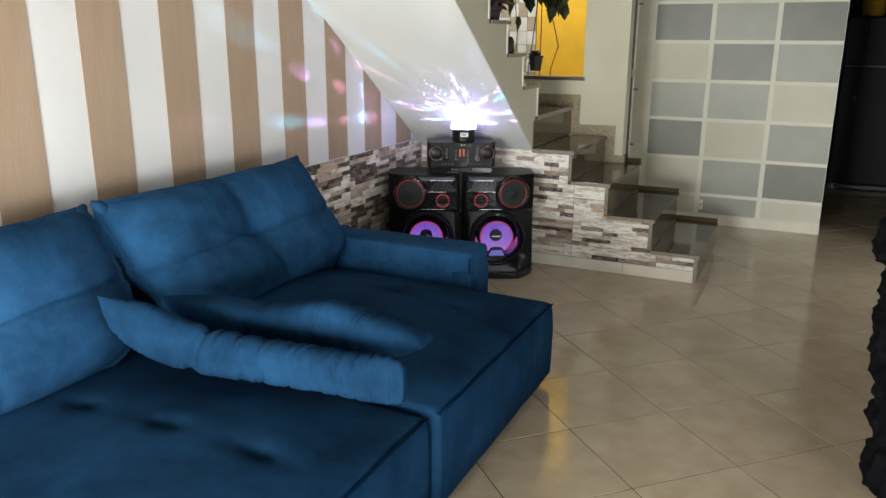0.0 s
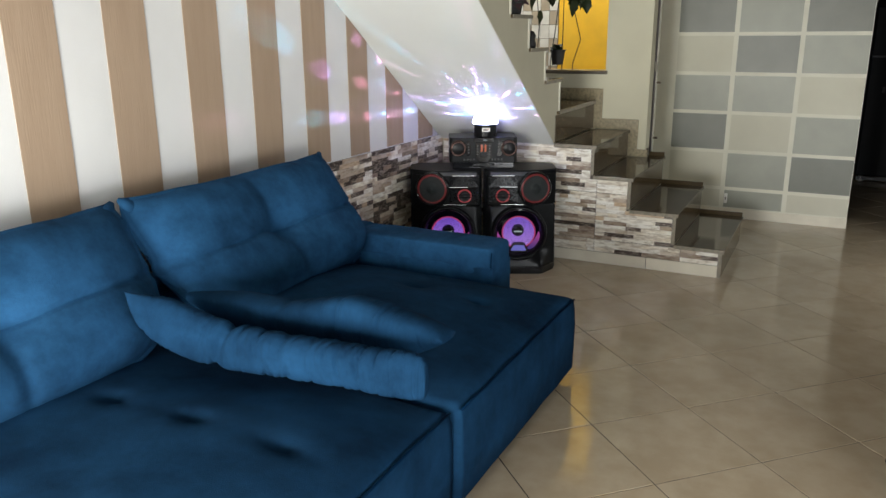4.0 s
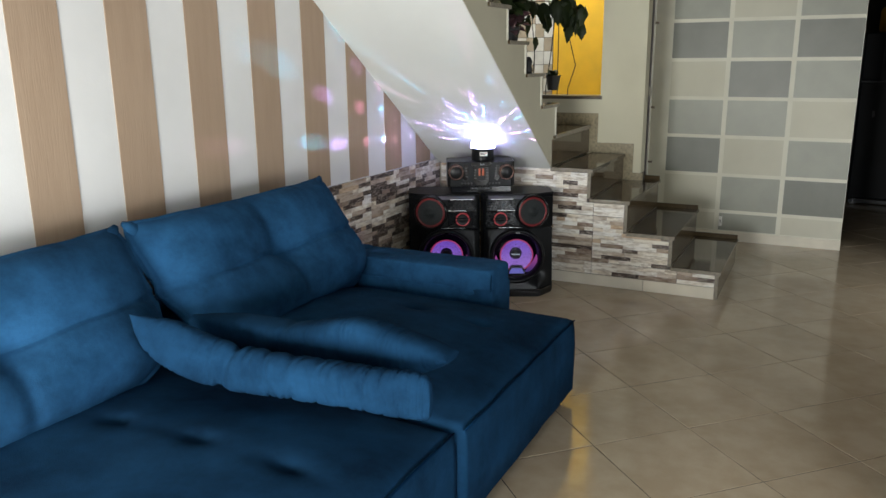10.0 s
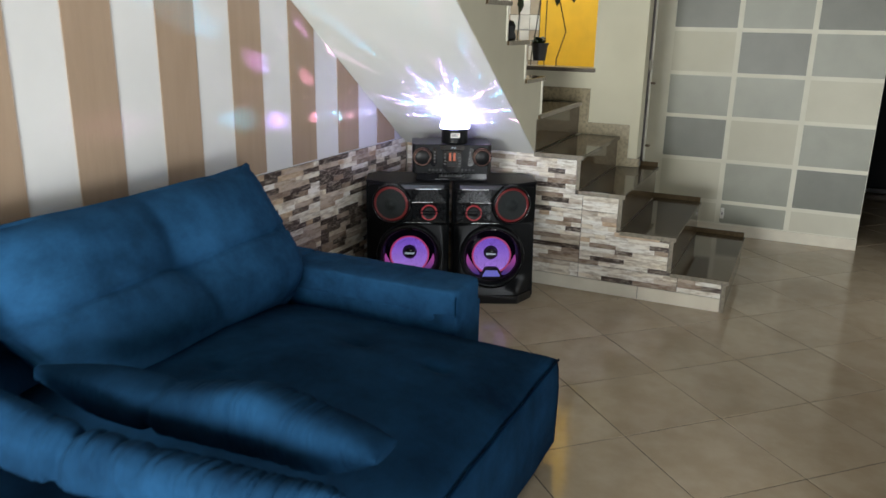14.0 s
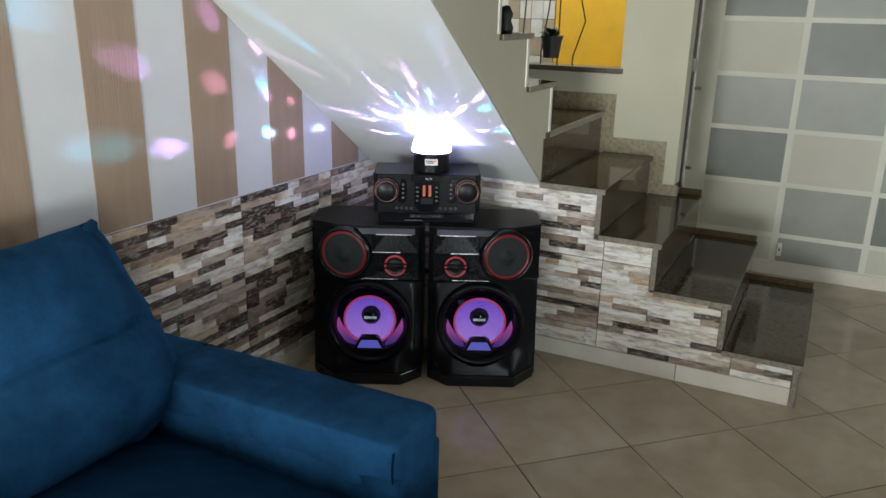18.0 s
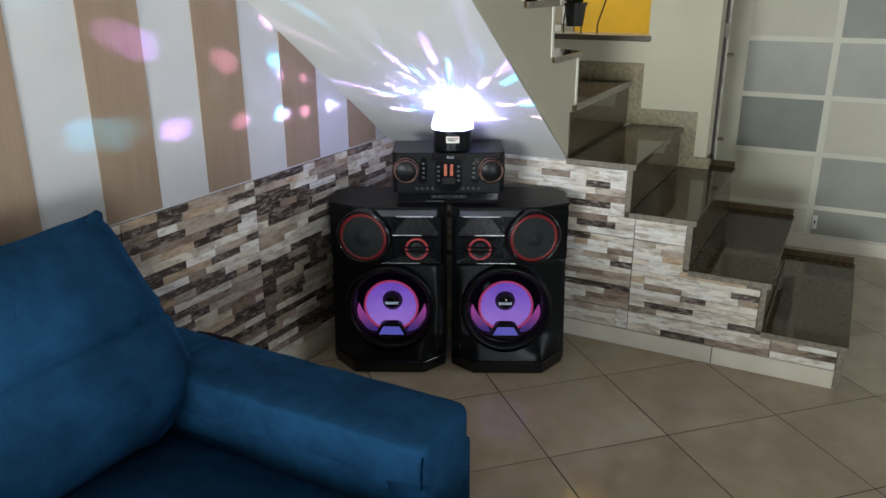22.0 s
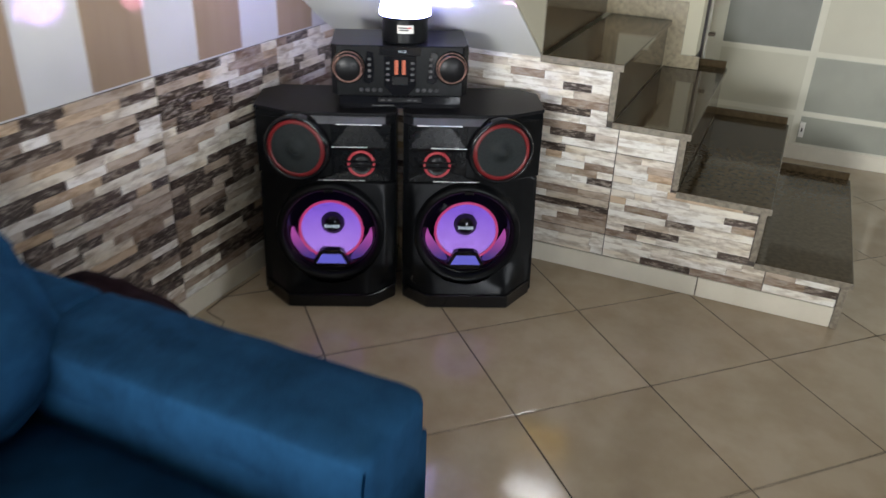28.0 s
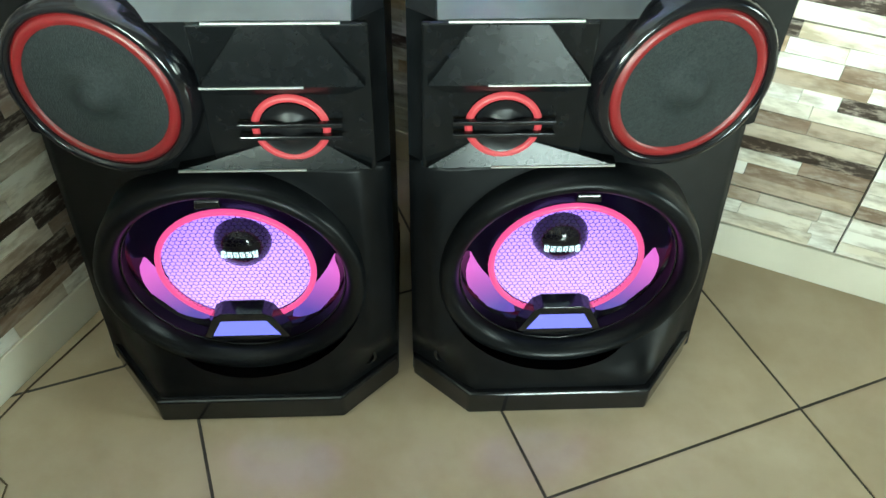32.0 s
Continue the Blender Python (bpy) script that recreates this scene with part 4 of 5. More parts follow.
    part("midrange_mesh", lathe([(0.0, 0.021), (0.010, 0.0198), (0.021, 0.015), (0.027, 0.006), (0.05, 0.004), (0.075, 0.006), (0.0925, 0.005)], 48, Q), M_MESH, sp, "dark grey mesh", smooth=True)
    # tweeter between the two faceted funnels
    tx, tz = -o * 0.1265, 0.5635
    part("horn_panel", box(min(-o * 0.020, -o * 0.232), max(-o * 0.020, -o * 0.232), -0.0075, 0.003, 0.4915, 0.7075, 0.003), M_SATIN, sp, "satin black front panel")

    def facets(pts, quads, name, mat, label):
        bm = bmesh.new()
        vs = [bm.verts.new((-o * x, y, z)) for x, y, z in pts]
        for q in quads:
            bm.faces.new([vs[i] for i in q])
        part(name, bm, mat, sp, label)
    # upper funnel: a roof that comes forward to a shelf edge over the tweeter
    facets([(0.082, -0.008, 0.704), (0.171, -0.008, 0.704), (0.225, -0.0185, 0.629), (0.024, -0.0185, 0.629), (0.200, -0.008, 0.612), (0.050, -0.008, 0.612), (0.225, -0.008, 0.629), (0.024, -0.008, 0.629), (0.1265, -0.0080, 0.700)],
           [(0, 1, 2, 3), (1, 6, 2), (0, 3, 7), (3, 2, 4, 5), (2, 6, 4), (3, 5, 7)], "funnel", M_SATIN, "sloping satin black funnel")
    # lower funnel: flares from the tweeter down to the lower edge
    facets([(0.086, -0.008, 0.535), (0.167, -0.008, 0.535), (0.226, -0.0195, 0.502), (-0.030, -0.0195, 0.502), (0.226, -0.006, 0.490), (-0.030, -0.006, 0.490), (0.226, -0.007, 0.502), (-0.030, 0.002, 0.502)],
           [(0, 1, 2, 3), (1, 6, 2), (0, 3, 7), (3, 2, 4, 5), (2, 6, 4), (3, 5, 7)], "funnel", M_SATIN, "sloping satin black funnel")
    part("tweeter_plate", lathe([(0.0, 0.0), (0.045, 0.0), (0.047, -0.003)], 32, face(tx, -0.0095, tz)), M_GLOSS, sp, "gloss black tweeter plate")
    T = face(tx, -0.0095, tz)
    part("tweeter_ring", lathe([(0.0405, 0.001), (0.042, 0.005), (0.048, 0.005), (0.0505, 0.0)], 40, T), G_TWEET, sp, "thin red lit ring", smooth=True)
    part("tweeter_dome", lathe([(0.0, 0.010), (0.014, 0.007), (0.022, 0.001), (0.030, 0.0005), (0.039, 0.003)], 28, T), M_KNOB, sp, smooth=True)
    for dz in (0.0105, -0.0085):
        part("tweeter_bar", box(tx - 0.066, tx + 0.066, -0.022, -0.013, tz + dz - 0.0030, tz + dz + 0.0030, 0.0012), M_GLOSS, sp, "thin gloss bar")
    part("tweeter_mark", box(tx - 0.020, tx + 0.020, -0.0105, -0.0085, 0.646, 0.6475), M_GREY, sp, "thin grey mark")
    # thin metal bars stand in for the highlights along the panel edges
    for xa, xb, z, y in ((-0.028, 0.140, 0.5025, -0.0205), (0.024, 0.150, 0.6292, -0.0195), (0.040, 0.200, 0.7085, -0.0080)):
        part("glint_bar", box(min(-o * xa, -o * xb), max(-o * xa, -o * xb), y - 0.0008, y + 0.002, z - 0.0011, z + 0.0011), M_GLINT, sp, "thin metal bar standing in for an edge glint")
    part("port", lathe([(0.0, -0.01), (0.018, -0.01), (0.022, 0.002), (0.026, 0.0)], 20, face(-o * 0.188, base_front(-o * 0.188) - 0.056, 0.100)), M_GLOSS, sp)
    return sp


loudspeaker(SP_L, -1)
loudspeaker(SP_R, 1)

# ---- stereo on top ----
ST = SP_L @ pose(0.263, 0.072, 0.7425, 0, 0, 1.5)
stereo = thing("stereo_system", ST, "black stereo head unit with two large knobs, standing on both loudspeakers", "stereo")
SW, SH, SD = 0.242, 0.226, 0.27
part("case", prism([(-SW, 0.03), (-SW + 0.02, 0.0), (SW - 0.02, 0.0), (SW, 0.03), (SW, SD), (-SW, SD)], "z", 0.048, SH, bevel=0.004), M_BLACK, stereo)
part("lower_case", prism([(-SW + 0.025, 0.010), (SW - 0.025, 0.010), (SW - 0.01, SD - 0.01), (-SW + 0.01, SD - 0.01)], "z", 0.0, 0.0475, bevel=0.003), M_GLOSS, stereo)
for s in (-1, 1):
    K = face(s * 0.181, 0.0, 0.152)
    part("knob_collar", lathe([(0.0, 0.0), (0.060, 0.0), (0.060, 0.006), (0.05, 0.010)], 40, K), M_GLOSS, stereo)
    kn = part("knob", lathe([(0.0, 0.030), (0.040, 0.031), (0.0455, 0.027), (0.048, 0.008), (0.051, 0.004)], 40, K), M_KNOB, stereo, "large round black knob", smooth=True)
    part("knob_ring", torus(0.0465, 0.0028, K @ Matrix.Translation((0, 0, 0.029)), 40, 8), M_COPPER, kn, "copper ring", smooth=True)
    part("knob_ring", torus(0.053, 0.0022, K @ Matrix.Translation((0, 0, 0.008)), 40, 8), M_COPPER, kn, "copper ring", smooth=True)
    for k in range(4):
        part("button", lathe([(0.0, 0.007), (0.006, 0.007), (0.0078, 0.0)], 16, face((-0.136 if s < 0 else 0.0626) + 0.0223 * k, 0.0, 0.070)), M_GREY, stereo, "small round silver button", smooth=True)
    pad = prism([(-0.018, -0.05), (0.0, -0.06), (0.018, -0.05), (0.022, 0.0), (0.018, 0.05), (-0.004, 0.055)], "z", 0.0, 0.006)
    pad.transform(face(s * 0.112, 0.0, 0.152))
    part("button_pad", pad, M_GLOSS, stereo)
    for k in range(4):
        part("key", box(s * 0.107 - 0.005, s * 0.107 + 0.005, -0.0085, -0.0055, 0.116 + 0.020 * k, 0.125 + 0.020 * k, 0.001), M_GREY, stereo)
octo = prism([(-0.056, 0.092), (-0.056, -0.015), (-0.028, -0.046), (0.028, -0.046), (0.056, -0.015), (0.056, 0.092)], "z", 0.0, 0.008, bevel=0.0015)
octo.transform(face(0, 0.0, 0.100))
part("centre_panel", octo, M_GLOSS, stereo, "gloss black centre panel")
part("display", box(-0.072, 0.072, -0.0085, -0.001, 0.195, 0.223), M_GLOSS, stereo, "dark display strip")
for x in (-0.013, 0.013):
    part("lit_bar", box(x - 0.006, x + 0.006, -0.0098, -0.0078, 0.128, 0.178), G_DISPLAY, stereo, "orange lit display bar")
part("drop_key", box(-0.028, 0.028, -0.014, -0.007, 0.092, 0.122, 0.003), M_KNOB, stereo)
for x in (-0.043, 0.043):
    for z in (0.108, 0.128, 0.148, 0.168):
        part("key", box(x - 0.006, x + 0.006, -0.0105, -0.0075, z - 0.004, z + 0.004, 0.001), M_GREY, stereo)
part("slot", box(-0.078, 0.078, 0.007, 0.0105, 0.024, 0.040), M_KNOB, stereo)
for x in (-0.062, -0.036, 0.034, 0.055):
    part("port", box(x - 0.007, x + 0.007, 0.0045, 0.0095, 0.029, 0.034), M_GREY, stereo)
part("lower_line", box(-0.10, -0.02, 0.0065, 0.0105, 0.010, 0.0135), M_GREY, stereo)
tc = bpy.data.curves.new("display_text", "FONT")
tc.body, tc.size, tc.align_x, tc.extrude = "BLUE", 0.0125, "CENTER", 0.0002
tob = new("display_text_source", tc)
bpy.context.view_layer.update()
tme = bpy.data.meshes.new_from_object(tob.evaluated_get(bpy.context.evaluated_depsgraph_get()))
bpy.data.objects.remove(tob)
tme.materials.append(G_TEXT)
txt = new("display_text", tme)
txt.parent = stereo
txt.matrix_basis = face(0.008, -0.0092, 0.204)
txt["label"] = "white display word"

# ---- party light ----
PL = ST @ pose(0.018, 0.095, SH + 0.0005)
lamp = thing("party_light", PL, "black party light with a glowing faceted crystal dome", "lamp")
part("base", lathe([(0.0, 0.0), (0.080, 0.0), (0.082, 0.006), (0.080, 0.080), (0.091, 0.084), (0.091, 0.0895), (0.0, 0.0895)], 40), M_BLACK, lamp, smooth=False)
lab = lathe([(0.0822, -0.014), (0.0822, 0.014)], 8, Matrix.Translation((0, 0, 0.052)), arc=(-110, -70))
sticker = part("label", lab, M_LABEL, lamp, "white printed label")
for k, (a, b, z, mt) in enumerate(((-107, -86, 0.057, M_INK), (-84, -76, 0.057, M_RED_INK), (-105, -82, 0.049, M_INK))):
    part("print", lathe([(0.0826, -0.0025), (0.0826, 0.0025)], 6, Matrix.Translation((0, 0, z)), arc=(a, b)), mt, sticker)


def crystal_dome():
    """A closed shell of facets in rings, with a round lens hole in every second facet."""
    bm = bmesh.new()
    R, rings = 0.089, 8
    for i in range(rings):
        t0, t1 = radians(90 * i / rings), radians(90 * (i + 1) / rings)
        seg = max(6, round(30 * math.cos((t0 + t1) / 2)))
        for k in range(seg):
            a0, a1 = 2 * math.pi * (k + 0.5 * (i % 2)) / seg, 2 * math.pi * (k + 1 + 0.5 * (i % 2)) / seg
            q = [Vector((R * math.cos(t) * math.cos(a), R * math.cos(t) * math.sin(a), R * 1.15 * math.sin(t))) for t, a in ((t0, a0), (t0, a1), (t1, a1), (t1, a0))]
            mid = sum(q, Vector()) / 4
            if 0 < i < rings - 1 and (k + i) % 2:
                outer = [q[0], (q[0] + q[1]) / 2, q[1], (q[1] + q[2]) / 2, q[2], (q[2] + q[3]) / 2, q[3], (q[3] + q[0]) / 2]
                f = (0.0031, 0.0024, 0.0036)[(k * 5 + i) % 3]
                vs = [bm.verts.new(p) for p in outer]
                ws = [bm.verts.new(mid + (p - mid).normalized() * f) for p in outer]
                for j in range(8):
                    bm.faces.new((vs[j], vs[(j + 1) % 8], ws[(j + 1) % 8], ws[j]))
            else:
                peak = bm.verts.new(mid + mid.normalized() * 0.0035)
                vs = [bm.verts.new(p) for p in q]
                for j in range(4):
                    bm.faces.new((vs[j], vs[(j + 1) % 4], peak))
    return bm


dome = part("crystal_dome", crystal_dome(), G_DOME, lamp, "glowing faceted crystal dome")
dome.location = (0, 0, 0.089)
for nm, col, w, off in (("party_led_violet", (0.72, 0.40, 1.0), 115, (0.002, 0.004)), ("party_led_blue", (0.12, 0.66, 1.0), 115, (-0.013, 0.004)), ("party_led_rose", (1.0, 0.45, 0.75), 75, (0.008, -0.012))):
    d = bpy.data.lights.new(nm, "POINT")
    d.energy, d.color, d.shadow_soft_size = w, col, 0.0012
    lo = new(nm, d)
    lo.matrix_basis = PL @ Matrix.Translation((off[0], off[1], 0.112))

# ---- window grille, plants, what stands on the steps ----
grille = thing("window_grille", Matrix.Translation((0.016, YB + 0.03, 0.022)), "thin black iron window bars bent into zigzags", "window grille")
for pts in ([(-1.79, 1.346), (-1.79, 1.40), (-1.727, 1.60), (-1.814, 1.92), (-1.78, 2.25), (-1.80, 2.6)],
            [(-1.885, 1.346), (-1.885, 1.9), (-1.90, 2.6)],
            [(-1.99, 1.346), (-1.99, 1.42), (-1.955, 1.66), (-1.925, 1.96), (-1.96, 2.3), (-1.95, 2.6)],
            [(-2.12, 1.346), (-2.10, 1.7), (-2.14, 2.1), (-2.12, 2.6)], [(-2.26, 1.346), (-2.28, 1.8), (-2.25, 2.2), (-2.26, 2.6)]):
    part("bar", tube([(x, 0, z) for x, z in pts], 0.0045, 6), M_POT, grille)


def leaf(size, bend, fold=0.25):
    """A pointed, notched leaf along +x, hanging at its tip."""
    bm, rows, n = bmesh.new(), [], 9
    for i in range(n + 1):
        t = i / n
        w = size * 0.42 * math.sin(math.pi * min(1, t * 0.98 + 0.02) ** 0.75) * (1 - 0.35 * t) * (1 + 0.12 * math.sin(t * 17))
        x, z = size * (t - 0.15 * bend * t * t), -size * bend * t * t * 0.7
        rows.append([bm.verts.new((x, sgn * w, z - fold * abs(sgn) * w)) for sgn in (-1, -0.5, 0, 0.5, 1)])
    for a, b in zip(rows, rows[1:]):
        for k in range(4):
            bm.faces.new((a[k], a[k + 1], b[k + 1], b[k]))
    return bm


def place(bm, m):
    bm.transform(m)
    return bm


def flower_pot(parent, r, h, label="black plastic flower pot"):
    part("pot", lathe([(0.0, 0.0), (r * 0.74, 0.0), (r * 0.97, h * 0.88), (r * 1.06, h * 0.88), (r * 1.06, h), (r * 0.95, h), (r * 0.93, h * 0.9), (0.0, h * 0.88)], 24), M_POT, parent, label, smooth=False)
    part("soil", lathe([(0.0, h * 0.905), (r * 0.92, h * 0.90), (r * 0.92, h * 0.885), (0.0, h * 0.885)], 16), M_SOIL, parent)


rl = random.Random(11)
small = thing("small_potted_plant", Matrix.Translation((-1.889, YB - 0.028, 1.412)), "small leafy plant in a black pot hung on the window bars", "plant")
flower_pot(small, 0.062, 0.125)
part("hook", tube([(0.0, 0.058, 0.115), (0.008, 0.064, 0.15), (0.018, 0.064, 0.155), (0.022, 0.056, 0.14)], 0.003, 6), M_POT, small, "wire hook over the bar")
for k in range(16):
    a, r = rl.uniform(0, 6.28), rl.uniform(0.0, 0.03)
    part("leaf", place(leaf(rl.uniform(0.04, 0.07), rl.uniform(0.2, 0.9)), Matrix.Translation((r * math.cos(a), r * math.sin(a), 0.12 + rl.uniform(0, 0.03))) @ pose(0, 0, 0, rl.uniform(-30, 30), rl.uniform(-70, -15), math.degrees(a))), M_LEAF, small, smooth=True)

vine = thing("trailing_vine", Matrix.Translation((-2.163, 5.12, RISE[6] + 0.0005)), "dark green large-leaved climbing plant in a black pot on the stairs", "plant")
flower_pot(vine, 0.10, 0.19)
main = [(0, 0, 0.17), (0.01, 0.15, 0.45), (0.05, 0.45, 0.66), (0.14, 0.80, 0.78), (0.28, 0.97, 0.78), (0.42, 1.0, 0.76), (0.52, 1.0, 0.70)]
part("stem", tube(main, [0.009, 0.008, 0.007, 0.006, 0.005, 0.005, 0.003], 6), M_STEM, vine)
part("stem", tube([(0, 0, 0.17), (0.03, 0.1, 0.5), (0.0, 0.3, 0.75), (0.02, 0.45, 0.85)], 0.006, 6), M_STEM, vine)
spots = [(0.50, 1.0, 0.74, 40, 75, 0.19), (0.42, 0.98, 0.77, 100, 70, 0.17), (0.36, 0.96, 0.78, -60, 75, 0.20), (0.28, 0.96, 0.79, 30, 60, 0.19), (0.24, 0.94, 0.77, -100, 70, 0.18),
         (0.17, 0.86, 0.79, 80, 55, 0.16), (0.12, 0.78, 0.80, -40, 60, 0.15), (0.08, 0.62, 0.74, 120, 50, 0.15), (0.05, 0.5, 0.70, -120, 60, 0.16), (0.03, 0.42, 0.86, 60, 40, 0.14),
         (0.0, 0.36, 0.82, 200, 55, 0.15), (0.45, 1.0, 0.76, -20, 80, 0.21), (0.33, 0.98, 0.80, 150, 65, 0.16), (0.10, 0.74, 0.70, 10, 75, 0.15), (0.02, 0.28, 0.66, -30, 60, 0.15), (0.0, 0.2, 0.55, 140, 50, 0.14)]
spots += [(0.54 + rl.uniform(-0.16, 0.03), 1.02 + rl.uniform(-0.05, 0.05), 0.73 + rl.uniform(-0.16, 0.09), rl.uniform(-180, 180), rl.uniform(55, 88), rl.uniform(0.11, 0.16)) for _ in range(18)]
spots += [(0.25 + rl.uniform(-0.13, 0.06), 0.92 + rl.uniform(-0.08, 0.06), 0.66 + rl.uniform(-0.24, 0.12), rl.uniform(-180, 180), rl.uniform(50, 85), rl.uniform(0.09, 0.14)) for _ in range(9)]
for x, y, z, a, tip, size in spots:
    part("leaf", place(leaf(size, 0.5), Matrix.Translation((x, y, z)) @ pose(0, 0, 0, 0, 0, a) @ pose(0, 0, 0, rl.uniform(-20, 20), tip, 0)), M_LEAF, vine, smooth=True)

purple = thing("purple_potted_plant", Matrix.Translation((-1.63, 4.59, RISE[8] + 0.0005)), "purple-leaved plant in a dark pot on a stair tread", "plant")
flower_pot(purple, 0.062, 0.085)
for k in range(60):
    a, t = rl.uniform(0, 6.28), rl.uniform(0, 1)
    part("leaf", place(leaf(rl.uniform(0.07, 0.12), 0.6), Matrix.Translation((0.05 * t * math.cos(a), 0.08 * t * math.sin(a), (0.07 if k < 40 else 0.19) + rl.uniform(0, 0.13))) @ pose(0, 0, 0, rl.uniform(-40, 40), rl.uniform(-60, 40), math.degrees(a))), M_LEAF_P if k < 38 and k % 4 else M_LEAF, purple, smooth=True)
figure = thing("small_dark_ornament", Matrix.Translation((-1.60, 4.85, RISE[7] + 0.0005)), "small dark ornament on a stair tread", "ornament")
part("body", lathe([(0.0, 0.0), (0.028, 0.0), (0.033, 0.02), (0.022, 0.05), (0.030, 0.075), (0.016, 0.105), (0.0, 0.11)], 18), M_POT, figure, smooth=True)

# white and tan tiles on the outside wall
tiles = structure("outside_tiling", box(-3.16, -2.446, 7.885, 7.8995, 0.6, 3.6), M_WGROUT, "white and tan checked outside wall tiles", "wall tiles")
for i in range(7):
    for j in range(20):
        part("tile", box(-2.448 - 0.1 * i - 0.096, -2.448 - 0.1 * i, 7.878, 7.8845, 0.62 + 0.142 * j, 0.758 + 0.142 * j, 0.002, 1), M_OUT_WHITE if (i + j) % 2 or (i * 3 + j) % 5 == 0 else M_OUT_TAN, tiles)

# ---- kitchen ----
fridge = thing("refrigerator", Matrix.Translation((0.56, 9.72, 0.0)), "tall dark two-door refrigerator against the kitchen wall", "refrigerator")
part("body", box(0.0, 0.72, 0.045, 0.70, 0.06, 1.92, 0.012), M_FRIDGE, fridge)
part("freezer_door", box(0.002, 0.718, 0.0, 0.043, 1.40, 1.918, 0.012), M_FRIDGE, fridge)
part("main_door", box(0.002, 0.718, 0.0, 0.043, 0.07, 1.385, 0.012), M_FRIDGE, fridge)
part("gap_trim", box(0.01, 0.71, 0.006, 0.04, 1.386, 1.399), M_GREY, fridge)
part("handle", tube([(0.20, -0.005, 1.42), (0.20, -0.035, 1.44), (0.20, -0.035, 1.86), (0.20, -0.005, 1.88)], 0.010, 8), M_GREY, fridge, "grey bar handle")
part("lock", box(0.15, 0.175, -0.006, 0.001, 1.0, 1.07, 0.003), M_GREY, fridge)
part("base_grille", box(0.01, 0.71, 0.02, 0.045, 0.012, 0.058, 0.003), M_GREY, fridge)
for x in (0.06, 0.66):
    part("foot", lathe([(0.0, 0.06), (0.03, 0.06), (0.035, 0.0), (0.0, 0.0)], 12, Matrix.Translation((x, 0.05, 0))), M_LABEL, fridge)
jar = thing("yellow_jar", Matrix.Translation((0.80, 10.0, 1.921)), "yellow kitchen jar on the refrigerator", "jar")
part("jar", lathe([(0.0, 0.0), (0.10, 0.0), (0.115, 0.04), (0.115, 0.24), (0.09, 0.28), (0.0, 0.28)], 24), M_YELLOW, jar, smooth=True)

# ---- dark clothes on a stand at the room's other side ----
stand = thing("clothes_stand", Matrix.Translation((0.828, 2.80, 0.0)), "metal stand hung thick with crumpled black clothes and bags", "clothes stand")
part("pole", tube([(0.05, 0, 0.0), (0.05, 0, 1.20)], 0.014, 10), M_STEEL, stand)
for k in range(4):
    a = radians(45 + 90 * k)
    part("leg", tube([(0.05, 0, 0.06), (0.05 + 0.2 * math.cos(a), 0.2 * math.sin(a), 0.012)], 0.011, 8), M_STEEL, stand)
for k, (x, y, z, sx, sy, sz) in enumerate(((-0.12, 0.02, 1.00, 0.14, 0.16, 0.10), (-0.07, 0.05, 0.84, 0.155, 0.18, 0.13), (-0.09, 0.0, 0.68, 0.145, 0.16, 0.13), (-0.065, 0.0, 0.52, 0.145, 0.16, 0.14), (0.07, 0.02, 1.09, 0.16, 0.16, 0.11),
                                           (0.09, 0.02, 0.72, 0.16, 0.18, 0.36), (-0.055, 0.0, 0.36, 0.14, 0.16, 0.13), (-0.055, -0.01, 0.19, 0.14, 0.16, 0.15), (0.08, 0.0, 0.22, 0.16, 0.18, 0.21))):
    def cloth(u, v, w, k=k):
        a, b, c = rounded(u, v, w, 1.0, 2.6)
        f = 1 + 0.26 * noise.noise(Vector((u * 2.2 + k * 5, v * 2.2, w * 1.2))) + 0.13 * noise.noise(Vector((u * 6, v * 6 + k * 3, w * 4))) + 0.05 * noise.noise(Vector((u * 15, v * 15, w * 9 + k)))
        return a * f, b * f, c * f
    g = part("garment", puff(sx, sy, sz, cloth, 20), M_FABRIC, stand, "crumpled black garment", smooth=True)
    g.location = (x, y, z)
for x, z, h in ((0.0, 0.93, 0.07), (0.01, 0.79, 0.08), (0.03, 0.62, 0.1), (0.0, 0.47, 0.05)):
    part("tag", box(x - 0.018, x + 0.018, -0.185, -0.165, z, z + h, 0.006), M_LABEL, stand, "small pale patch")

# a thin cable on the floor by the wall
cable = thing("floor_cable", Matrix(), "thin dark cable looping on the floor by the wall", "cable")
part("wire", tube([(-2.43, 4.02, 0.0035), (-2.43, 4.09, 0.0035), (-2.39, 4.16, 0.0035), (-2.352, 4.215, 0.0035), (-2.37, 4.25, 0.0035), (-2.43, 4.262, 0.0035), (-2.475, 4.28, 0.0035), (-2.48, 4.40, 0.0035), (-2.47, 4.6, 0.0035)], 0.0018, 6), M_STEM, cable, smooth=True)

plate = thing("wall_socket", Matrix.Translation((-0.537, YP - 0.012, 0.182)), "small white plastic socket on the painted wall", "socket")
part("plate", box(-0.014, 0.014, -0.006, 0.008, -0.045, 0.045, 0.003), M_LABEL, plate)
part("slot", box(-0.004, 0.004, -0.0075, -0.0055, -0.012, 0.012), M_INK, plate)

# a dark bag between the armrest and the striped wall


def bag_shape(u, v, w):
    a, b, c = rounded(u, v, w, 0.9, 5)
    f = 1 + 0.06 * noise.noise(Vector((u * 2, v * 2, w * 2))) + 0.03 * noise.noise(Vector((u * 7, v * 7, w * 5)))
    return a * f, b * f, max(-1.0, c * f - 0.10 * (1 if w > 0 else 0) * abs(u) ** 3)


